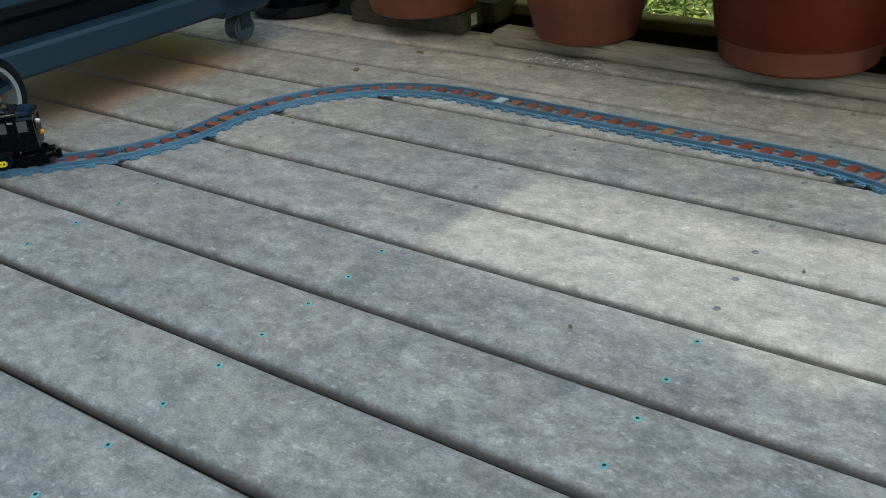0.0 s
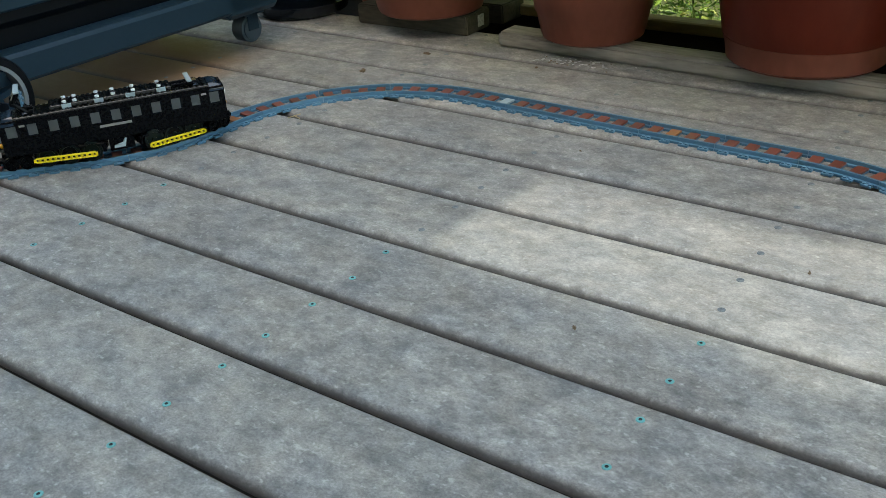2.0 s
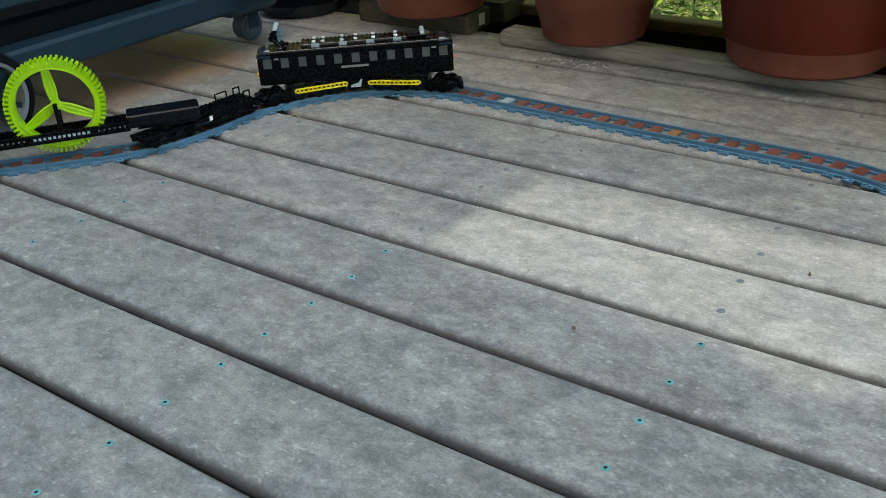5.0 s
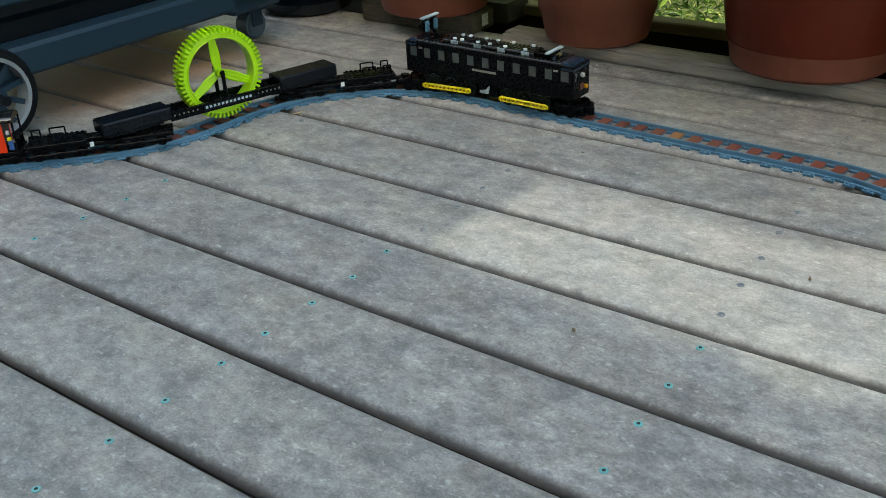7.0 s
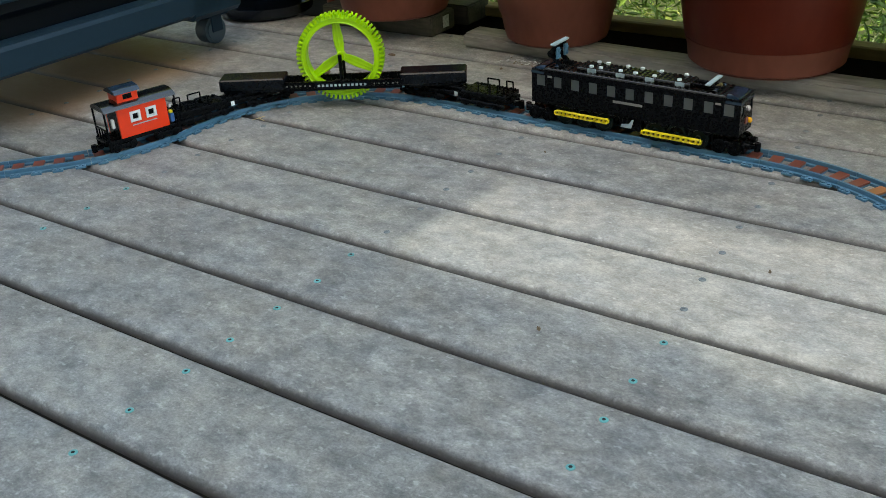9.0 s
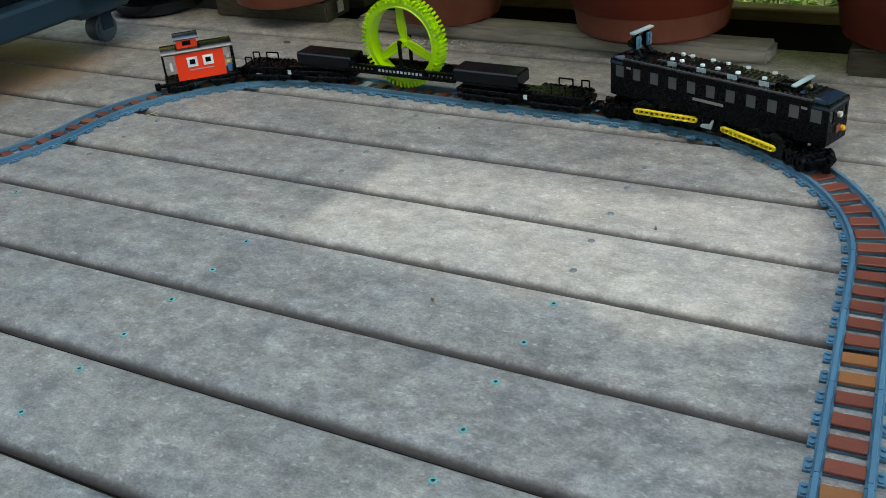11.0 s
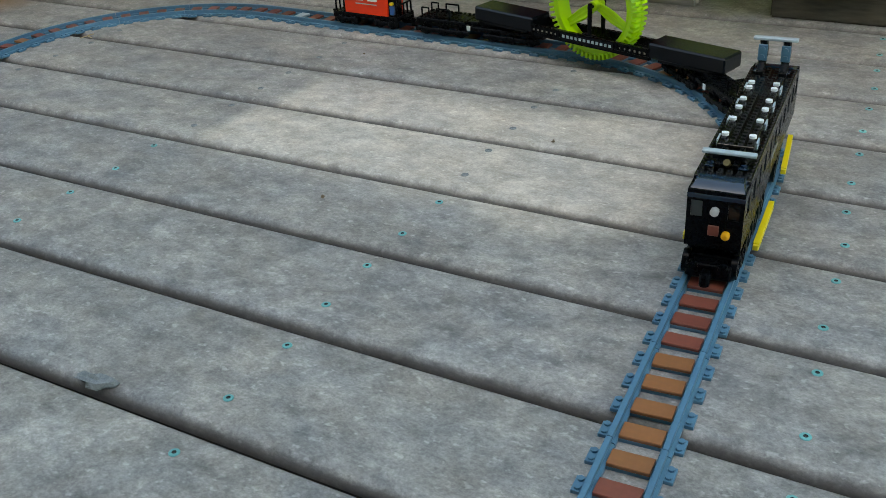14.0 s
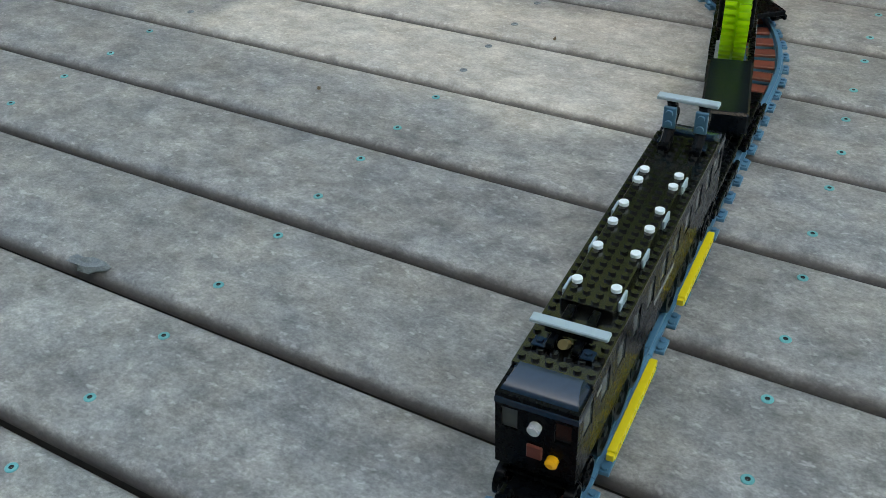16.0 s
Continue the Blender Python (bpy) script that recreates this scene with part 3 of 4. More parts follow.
    sec = [(-0.0130, 0.0225), (0.0040, 0.0225), (0.0075, 0.0350), (0.0050, 0.0352), (0.0010, 0.0290), (-0.0120, 0.0262)]
    near, deep = ([bm.verts.new((x, y, z)) for x, z in sec] for y in (-0.0242, -0.0216))
    bm.faces.new(near), bm.faces.new(deep)
    for a in range(len(sec)):
        bm.faces.new((near[a], near[(a + 1) % len(sec)], deep[(a + 1) % len(sec)], deep[a]))
    part("reset_lever", bm, M_GREY, loco, "small pale grey lever")
    drive, small, rod = wheel_mesh(WHEEL_R, material=M_TYRE_GREEN), wheel_mesh(0.0105), rod_mesh(0.0905, 12)
    gear = []
    for end in (-1, 1):
        bm = boxes((-0.052, 0.052, -0.0155, 0.0155, 0.020, 0.035), (-0.010, 0.010, -0.021, 0.021, 0.026, 0.0375), bevel=0.0008)
        for x in (-0.045, -0.02, 0.02, 0.045):
            box(bm, x - 0.005, x + 0.005, -0.0235, 0.0235, 0.0330, 0.0372, 0.0005)
        truck = part("driving_truck", bm, M_BLACK, loco)
        wheels, rods = [], []
        for x in (-0.0322, 0.0, 0.0322):
            for y in (-0.0200, 0.0200):
                w = part("driving_wheel", drive, None, truck, "black spoked driving wheel")
                wheels.append((w, x, y))
        for y in (-0.0305, 0.0305):
            rods.append((part("connecting_rod", rod, None, truck, "yellow rod with round holes"), y))
        bm = boxes((-0.018, 0.018, -0.014, 0.014, 0.016, 0.026), (-0.012, 0.012, -0.022, 0.022, 0.022, 0.0285), bevel=0.0008)
        box(bm, *sorted((end * 0.016, end * 0.024)), -0.019, 0.019, 0.0125, 0.0260, 0.001)
        for y in (-0.013, 0.013):
            tube(bm, (end * 0.022, y, 0.024), (end * 0.030, y, 0.024), 0.0048, seg=12)
        coupler(bm, end * 0.022)
        pilot = part("pilot_truck", bm, M_BLACK, loco)
        for x in (-0.011, 0.011):
            for y in (-0.0205, 0.0205):
                w = part("pilot_wheel", small, None, pilot)
                w.location = (x, y, 0.0105 + RAIL_TOP + 0.0002)
        gear.append((end, truck, wheels, rods, pilot))
    # the body is a little shorter than its brick count gives
    fixed = [truck for row in gear for truck in (row[1], row[4])]
    squeeze = Matrix.Diagonal((0.966, 1, 1, 1))
    for ob in loco.children:
        if ob not in fixed:
            for piece in (ob, *ob.children):
                piece.data.transform(squeeze)
    return loco, gear


def build_wagon():
    wagon = thing("toy_well_wagon", "long black brick-built toy well wagon carrying a lime wheel", "toy train wagon")
    for end in (-1, 1):
        x0, x1 = sorted((end * 0.096, end * 0.206))
        bm = boxes((x0, x1, -0.0205, 0.0205, 0.0375, 0.0575), bevel=0.0020)
        box(bm, *sorted((end * 0.110, end * 0.200)), -0.017, 0.017, 0.0340, 0.0376)
        box_ob = part("end_deck", bm, M_DARK, wagon, "smooth charcoal end deck")
        bm = bmesh.new()
        for i in range(5):
            x = end * (0.1075 + 0.0215 * i)
            box(bm, x - 0.0107, x + 0.0107, -0.0185, 0.0185, 0.0575, 0.0580, 0.0001)
        part("deck_tiles", bm, M_DARK, box_ob)
    for side in (-1, 1):
        y0, y1 = sorted((side * 0.0160, side * 0.0215))
        bm = boxes((-0.099, 0.099, y0, y1, 0.0350, 0.0395), (-0.099, 0.099, y0, y1, 0.0465, 0.0495), (-0.099, 0.099, y0 + 0.0015, y1 - 0.0015, 0.0395, 0.0465))
        for x in span(-0.096, 0.096, 25):
            box(bm, x - 0.0012, x + 0.0012, y0, y1, 0.0395, 0.0465)
        beam = part("side_beam", bm, M_BLACK, wagon, "black side beam with a row of holes")
        yf = side * 0.0219
        bm = boxes((-0.044, 0.044, min(yf, yf - side * 0.002), max(yf, yf - side * 0.002), 0.0385, 0.0475))
        part("sign_strip", bm, M_DARK, beam)
        for i in range(12):
            x = -0.0385 + 0.007 * i
            ya, yb = sorted((yf, yf + side * 0.0005))
            part("sign_bar", boxes((x - 0.0020, x + 0.0020, ya, yb, 0.0412, 0.0450)), M_GREY, beam)
        # pale plates painted in for the light that shows through the holes
        for x in list(span(-0.092, -0.054, 6)) + list(span(0.054, 0.092, 6)):
            ya, yb = sorted((yf - side * 0.0014, yf - side * 0.0009))
            part("beam_hole", boxes((x - 0.0013, x + 0.0013, ya, yb, 0.0419, 0.0444)), M_PLATE, beam)
        bm = bmesh.new()
        tube(bm, (0, side * 0.0150, 0.042), (0, side * 0.0150, 0.092), 0.0032, seg=10)
        box(bm, -0.012, 0.012, side * 0.0150 - 0.002, side * 0.0150 + 0.002, 0.040, 0.0510, 0.0006)
        part("axle_post", bm, M_BLACK, wagon)
    bm = bmesh.new()
    tube(bm, (0, -0.0175, 0.087), (0, 0.0175, 0.087), 0.0026, seg=10)
    part("axle", bm, M_BLACK, wagon)
    small = wheel_mesh(0.0085)
    trucks = []
    for end in (-1, 1):
        bm = boxes((-0.108, 0.108, -0.020, 0.020, 0.0225, 0.0285), (-0.040, 0.040, -0.012, 0.012, 0.0285, 0.0338), bevel=0.0007)
        x0, x1 = sorted((end * 0.020, end * 0.104))
        box(bm, x0, x1, -0.0225, 0.0225, 0.0285, 0.0345, 0.0008)
        studs(bm, span(min(x0, x1) + 0.006, max(x0, x1) - 0.006, 10), (-0.019, 0.019), 0.0345)
        coupler(bm, end * 0.108)
        truck = part("span_bolster", bm, M_BLACK, wagon)
        for c in (-0.058, 0.058):
            for side in (-1, 1):
                bm = bmesh.new()
                y0, y1 = sorted((side * 0.0215, side * 0.0255))
                box(bm, c - 0.046, c + 0.046, y0, y1, 0.0150, 0.0212, 0.001)
                for x in (-0.031, 0.0, 0.031):
                    box(bm, c + x - 0.006, c + x + 0.006, y0 - 0.0006, y1 + 0.0006, 0.0125, 0.0222, 0.0012)
                part("truck_side", bm, M_BLACK, truck)
            for x in (-0.031, 0.0, 0.031):
                for y in (-0.0185, 0.0185):
                    w = part("wheel", small, None, truck)
                    w.location = (c + x, y, 0.0085 + RAIL_TOP + 0.0002)
        for xa, xb in ((0.050, 0.072), (0.086, 0.098)):
            a, b = end * xa, end * xb
            for y in (-0.014, 0.014):
                bm = bmesh.new()
                tube(bm, (a, y, 0.0340), (a, y, 0.0480), 0.0013, seg=8)
                tube(bm, (b, y, 0.0340), (b, y, 0.0480), 0.0013, seg=8)
                tube(bm, (a, y, 0.0480), (b, y, 0.0480), 0.0013, seg=8)
                part("grab_rail", bm, M_BLACK, truck)
        part("white_tag", boxes((end * 0.012 - 0.003, end * 0.012 + 0.003, -0.0245, -0.0236, 0.0240, 0.0310)), M_WHITE, truck, "small pale tag")
        trucks.append((end, truck))
    return wagon, trucks


def build_lime_wheel():
    wheel = thing("lime_toy_wheel", "large lime-green toothed plastic wheel with three spokes on a wagon", "toy wheel")
    R = 0.0662
    bm = bmesh.new()
    lathe(bm, [(R - 0.0102, -0.0118), (R - 0.0090, -0.0122), (R - 0.0078, -0.0108), (R - 0.0030, -0.0108), (R - 0.0020, -0.0118), (R, -0.009), (R, 0.009), (R - 0.0020, 0.0118), (R - 0.0030, 0.0108), (R - 0.0078, 0.0108), (R - 0.0090, 0.0122), (R - 0.0102, 0.0118), (R - 0.0112, 0.0), (R - 0.0102, -0.0118)], 72, axis="Y")
    rim = part("rim", bm, M_LIME, wheel, smooth=True)
    bm = bmesh.new()
    for i in range(60):
        a = 2 * math.pi * i / 60
        m = pose(0, 0, 0, 0, math.degrees(a), 0)
        for off, y0, y1 in ((0.0, -0.0124, -0.0012), (1.5, 0.0012, 0.0124)):
            vs = box(bm, R - 0.002, R + 0.0058, y0, y1, -0.0017, 0.0017)
            bmesh.ops.transform(bm, matrix=pose(0, 0, 0, 0, math.degrees(a) + off, 0), verts=vs)
    part("teeth", bm, M_LIME, rim)
    for k in range(3):
        m = pose(0, 0, 0, 0, -(94 + 120 * k), 0)
        bm = bmesh.new()
        outline = [(0.004, 0.0035), (0.018, 0.0058), (0.030, 0.0062), (0.046, 0.0046), (0.0575, 0.0038)]
        for side in (-1, 1):
            for (xa, za), (xb, zb) in zip(outline, outline[1:]):
                tube(bm, (xa, 0, side * za), (xb, 0, side * zb), 0.0022, seg=8)
        box(bm, 0.004, 0.0575, -0.0012, 0.0012, -0.0045, 0.0045)
        tube(bm, (0.004, 0, 0), (0.057, 0, 0), 0.0018, seg=8)
        bmesh.ops.transform(bm, matrix=m, verts=bm.verts)
        part("spoke", bm, M_LIME, wheel, smooth=True)
    bm = bmesh.new()
    lathe(bm, [(0.0030, -0.010), (0.0065, -0.010), (0.0072, -0.008), (0.0072, 0.008), (0.0065, 0.010), (0.0030, 0.010), (0.0030, -0.010)], 20, axis="Y")
    part("hub", bm, M_LIME, wheel, smooth=True)
    return wheel


def build_caboose():
    cab = thing("toy_caboose", "small orange-red toy caboose with a black roof on the track", "toy train wagon")
    hw = 0.0225
    for side in (-1, 1):
        y0, y1 = sorted((side * hw, side * (hw - 0.004)))
        wins = [-0.0095, 0.0165]
        bm = boxes((-0.037, 0.043, y0, y1, 0.0300, 0.0560), (-0.037, 0.043, y0, y1, 0.0690, 0.0800))
        x = -0.037
        for c in wins:
            box(bm, x, c - 0.0055, y0, y1, 0.056, 0.069)
            x = c + 0.0055
        box(bm, x, 0.043, y0, y1, 0.056, 0.069)
        part("side_wall", bm, M_RED, cab)
        for c in wins:
            yo = side * hw
            ya, yb = sorted((yo - side * 0.003, yo + side * 0.0014))
            f = part("window_frame", boxes((c - 0.0085, c - 0.0045, ya, yb, 0.0535, 0.0715), (c + 0.0045, c + 0.0085, ya, yb, 0.0535, 0.0715), (c - 0.0045, c + 0.0045, ya, yb, 0.0535, 0.0575), (c - 0.0045, c + 0.0045, ya, yb, 0.0675, 0.0715)), M_WHITE, cab, "white window frame")
            yp = sorted((yo - side * 0.002, yo - side * 0.0026))
            part("pane", boxes((c - 0.0045, c + 0.0045, *yp, 0.0575, 0.0675)), M_BLACK, f, "dark pane")
        ya, yb = sorted((side * hw, side * (hw + 0.0005)))
        part("lettering_bar", boxes((-0.016, 0.024, ya, yb, 0.0470, 0.0486)), M_GREY, cab, "faint white bar of lettering")
    for x0, x1 in ((-0.037, -0.033), (0.039, 0.043)):
        part("end_wall", boxes((x0, x1, -hw + 0.004, hw - 0.004, 0.030, 0.080)), M_BLACK, cab)
    bm = bmesh.new()
    n = 10
    sec = [(0.0245 * math.cos(math.pi * i / n), 0.0800 + 0.0105 * math.sin(math.pi * i / n)) for i in range(n + 1)]
    a = [bm.verts.new((-0.0575, y, z)) for y, z in sec]
    b = [bm.verts.new((0.0595, y, z)) for y, z in sec]
    for i in range(n):
        bm.faces.new((a[i], a[i + 1], b[i + 1], b[i]))
    bm.faces.new(a), bm.faces.new(b), bm.faces.new((a[0], a[-1], b[-1], b[0]))
    part("roof", bm, M_ROOF, cab, "curved glossy black roof", True)
    cup = part("cupola", boxes((-0.0300, 0.0040, -0.0155, 0.0155, 0.0830, 0.1030), bevel=0.0006), M_RED, cab, "red cupola")
    bm = bmesh.new()
    sec = [(0.019 * math.cos(math.pi * i / n), 0.1030 + 0.0085 * math.sin(math.pi * i / n)) for i in range(n + 1)]
    a = [bm.verts.new((-0.0335, y, z)) for y, z in sec]
    b = [bm.verts.new((0.0075, y, z)) for y, z in sec]
    for i in range(n):
        bm.faces.new((a[i], a[i + 1], b[i + 1], b[i]))
    bm.faces.new(a), bm.faces.new(b), bm.faces.new((a[0], a[-1], b[-1], b[0]))
    part("cupola_roof", bm, M_SLOPE, cup, "curved black cupola roof", True)
    part("cupola_window", boxes((-0.020, -0.006, -0.0162, 0.0162, 0.0925, 0.1005)), M_BLACK, cup)
    bm = boxes((-0.0600, 0.0620, -0.0225, 0.0225, 0.0235, 0.0298), bevel=0.0006)
    coupler(bm, 0.062), coupler(bm, -0.060)
    part("frame", bm, M_BLACK, cab)
    for x in (-0.0565, 0.0585):
        bm = bmesh.new()
        for y in span(-0.0205, 0.0205, 5):
            tube(bm, (x, y, 0.0295), (x, y, 0.0480), 0.0014, seg=8)
        for y in (-0.0205, 0.0205):
            tube(bm, (x, y, 0.0295), (x, y, 0.0800), 0.0016, seg=8)
        tube(bm, (x, -0.0205, 0.0480), (x, 0.0205, 0.0480), 0.0016, seg=8)
        part("end_railing", bm, M_BLACK, cab)
        for ya in (-0.0235, 0.0205):
            part("step", boxes((x - 0.003, x + 0.003, ya, ya + 0.003, 0.012, 0.030), bevel=0.0005), M_BLACK, cab)
    part("lantern", boxes((0.0465, 0.0535, -0.0215, -0.0150, 0.0330, 0.0480), bevel=0.0008), M_BLUE, cab, "blue block on the platform")
    part("lantern", boxes((0.0465, 0.0520, -0.0215, -0.0160, 0.0490, 0.0540), bevel=0.0008), M_YELLOW, cab, "yellow block on the platform")
    part("end_lamp", boxes((0.0465, 0.0515, -0.0215, -0.0165, 0.0590, 0.0660), bevel=0.0008), M_CLEAR, cab)
    part("end_lamp", boxes((-0.0475, -0.0425, -0.0215, -0.0165, 0.0500, 0.0660), bevel=0.0008), M_CLEAR, cab)
    small = wheel_mesh(0.0085)
    for c in (-0.035, 0.037):
        truck = part("truck", boxes((c - 0.006, c + 0.006, -0.020, 0.020, 0.0160, 0.0232), bevel=0.0006), M_BLACK, cab)
        for side in (-1, 1):
            bm = bmesh.new()
            y0, y1 = sorted((side * 0.0215, side * 0.0250))
            box(bm, c - 0.020, c + 0.020, y0, y1, 0.0155, 0.0215, 0.001)
            for x in (-0.0125, 0.0125):
                box(bm, c + x - 0.005, c + x + 0.005, y0 - 0.0006, y1 + 0.0006, 0.0130, 0.0232, 0.001)
            part("truck_side", bm, M_BLACK, truck)
        for x in (-0.0125, 0.0125):
            for y in (-0.0185, 0.0185):
                w = part("wheel", small, None, truck)
                w.location = (c + x, y, 0.0085 + RAIL_TOP + 0.0002)
    # a low car body on full-size trucks
    lower = Matrix.Translation((0, 0, 0.0235)) @ Matrix.Diagonal((1, 1, 0.91, 1)) @ Matrix.Translation((0, 0, -0.0235))
    for ob in cab.children:
        if not ob.name.startswith("truck"):
            for piece in (ob, *ob.children):
                piece.data.transform(lower)
    return cab

# ---- pots, planks, cart, rail, garden ----


def pot(name, label, x, y, z, base, top, height, material, band=None, seg=64):
    p = thing(name, label, "flower pot", pose(x, y, z))
    bm = bmesh.new()
    slope = (top - base) / height
    rows = [(0.001, 0.0), (base * 0.90, 0.0), (base * 0.965, 0.004), (base, 0.014)]
    hb = band or 0.05
    rows += [(base + slope * hb, hb), (base + slope * hb + 0.003, hb + 0.004)]
    rows += [(base + 0.003 + slope * h, h) for h in (hb + 0.06, height * 0.6, height - 0.03)]
    rows += [(top + 0.010, height - 0.028), (top + 0.012, height), (top, height), (top - 0.010, height - 0.03), (base * 0.9, 0.03), (0.001, 0.03)]
    lathe(bm, rows, seg)
    part("pot_body", bm, material, p, smooth=True)
    bm = bmesh.new()
    lathe(bm, [(0.001, height - 0.035), (top - 0.012, height - 0.035)], 32)
    part("soil", bm, M_GROUND, p)
    if top > 0.13:
        # shrub added out of view to shade the boards: fanned stems under loose leaves
        bm = bmesh.new()
        rnd = random.Random(int(1000 * (x + 2)))
        for _ in range(7):
            a, reach = rnd.uniform(0, 6.3), rnd.uniform(0.06, 0.2)
            tube(bm, (0.03 * math.cos(a), 0.03 * math.sin(a), height - 0.04), (reach * math.cos(a), reach * math.sin(a), height + rnd.uniform(0.25, 0.5)), 0.004, 0.002, seg=6)
        part("stems", bm, M_TIMBER, p, "thin brown stems of an added unseen shrub")

        full = top > 0.16

        def crown(r):
            a, d = r.uniform(0, 6.3), (0.36 if full else 0.28) * math.sqrt(r.uniform(0, 1))
            return d * math.cos(a), d * math.sin(a), height + r.uniform(0.06 if full else 0.12, 0.42)

        part("crown", leaf_mesh("crown", 2400 if full else 1300, crown, 0.044, int(1000 * (x + 2))), None, p, "loose green leaves added out of view to shade the deck")
    return p


def build_pots():
    pot("flower_pot", "terracotta-coloured flower pot standing on wooden blocks", -0.547, 1.376, 0.0425, 0.112, 0.150, 0.26, M_TERRA)
    pot("flower_pot", "terracotta-coloured flower pot standing on a weathered plank", -0.167, 1.373, 0.0295, 0.098, 0.135, 0.25, M_TERRA)
    p = pot("flower_pot", "deep red flower pot with a pale foot band", 0.2245, 1.383, 0.0295, 0.128, 0.170, 0.30, M_TERRA_RED, 0.045)
    bm = bmesh.new()
    lathe(bm, [(0.119, 0.0012), (0.1285, 0.008), (0.1315, 0.030), (0.1365, 0.0465), (0.1335, 0.0470), (0.1260, 0.012), (0.1175, 0.0016)], 64)
    part("foot_band", bm, M_TERRA, p, "paler terracotta band", True)
    pot("flower_pot", "deep red flower pot on a low wooden block", 0.656, 1.383, 0.0425, 0.125, 0.165, 0.30, M_TERRA_RED)
    pot("flower_pot", "small red flower pot beside the deck edge", -0.745, 1.480, 0.0004, 0.060, 0.080, 0.15, M_TERRA_RED)
    d = pot("planter", "dark glazed planter on a saucer", -0.923, 1.378, 0.012, 0.085, 0.125, 0.24, M_NAVY)
    bm = bmesh.new()
    lathe(bm, [(0.001, -0.0116), (0.094, -0.0116), (0.106, -0.004), (0.113, 0.018), (0.110, 0.019), (0.100, -0.002), (0.001, -0.003)], 56)
    part("saucer", bm, M_NAVY, d, "dark saucer", True)


def board_thing(name, label, category, x0, x1, y0, y1, z0, z1, material, bevel=0.003, turn=0.0):
    cx, cy = (x0 + x1) / 2, (y0 + y1) / 2
    bm = boxes((x0 - cx, x1 - cx, y0 - cy, y1 - cy, 0, z1 - z0), bevel=0)
    bmesh.ops.subdivide_edges(bm, edges=[e for e in bm.edges if abs(e.verts[0].co.x - e.verts[1].co.x) > 0.15], cuts=12)
    bmesh.ops.bevel(bm, geom=[e for e in bm.edges if len(e.link_faces) == 2 and e.calc_face_angle() > 1], offset=bevel, segments=2, affect="EDGES")
    for v in bm.verts:
        v.co.z += 0.0012 * noise.noise(v.co * 9) * (v.co.z > 0.005)
        v.co.y += 0.0016 * noise.noise(v.co * 7 + Vector((3, 1, 2)))
    ob = new(name, mesh_of(bm, name, material, True))
    ob.matrix_basis = pose(cx, cy, z0, 0, 0, turn)
    return tagged(ob, label, category)


def build_timber():
    board_thing("plank", "weathered grey-brown plank lying on the deck", "plank", -0.345, 0.443, 1.307, 1.367, 0.0005, 0.029, M_PLANK, 0.006, turn=-1.3)
    board_thing("wood_block", "short old wooden block under a flower pot", "wood block", -0.725, -0.440, 1.346, 1.434, 0.0005, 0.042, M_BLOCK, turn=1.0)
    board_thing("wood_block", "short old wooden block under a flower pot", "wood block", -0.69, -0.42, 1.456, 1.541, 0.0005, 0.042, M_BLOCK, turn=-1.0)
    board_thing("wood_block", "short dark wooden block under a flower pot", "wood block", 0.559, 0.803, 1.283, 1.373, 0.0005, 0.042, M_BLOCK)
    tag = tagged(new("paper_label", mesh_of(boxes((-0.0005, 0.0005, -0.011, 0.011, -0.012, 0.012)), "paper_label", M_HUSK)), "small white paper label stuck on a wooden block", "label")
    tag.matrix_basis = pose(-0.4392, 1.400, 0.022, 0, 0, 1)
    rail = thing("deck_railing", "mossy timber railing along the deck edge", "railing", pose(0, 0, 0), kind="structure")
    for z0, z1, d in ((0.004, 0.027, 0.038), (0.86, 0.90, 0.09)):
        part("bottom_rail" if z0 < 0.5 else "top_rail", boxes((-3.0, 3.0, 1.522, 1.522 + d, z0, z1), bevel=0.003), M_TIMBER, rail)
    # added dark strip: fills the shaded void below the rail with colour
    part("skirt_board", boxes((-3.0, 3.0, 1.547, 1.5595, -0.74, 0.0038)), M_RAIL_SHADE, rail, "added dark strip standing in for the shade below the rail")
    for x in (-2.4, -1.15, 0.92, 2.2):
        part("post", boxes((x - 0.045, x + 0.045, 1.562, 1.652, -0.74, 0.95), bevel=0.004), M_TIMBER, rail)


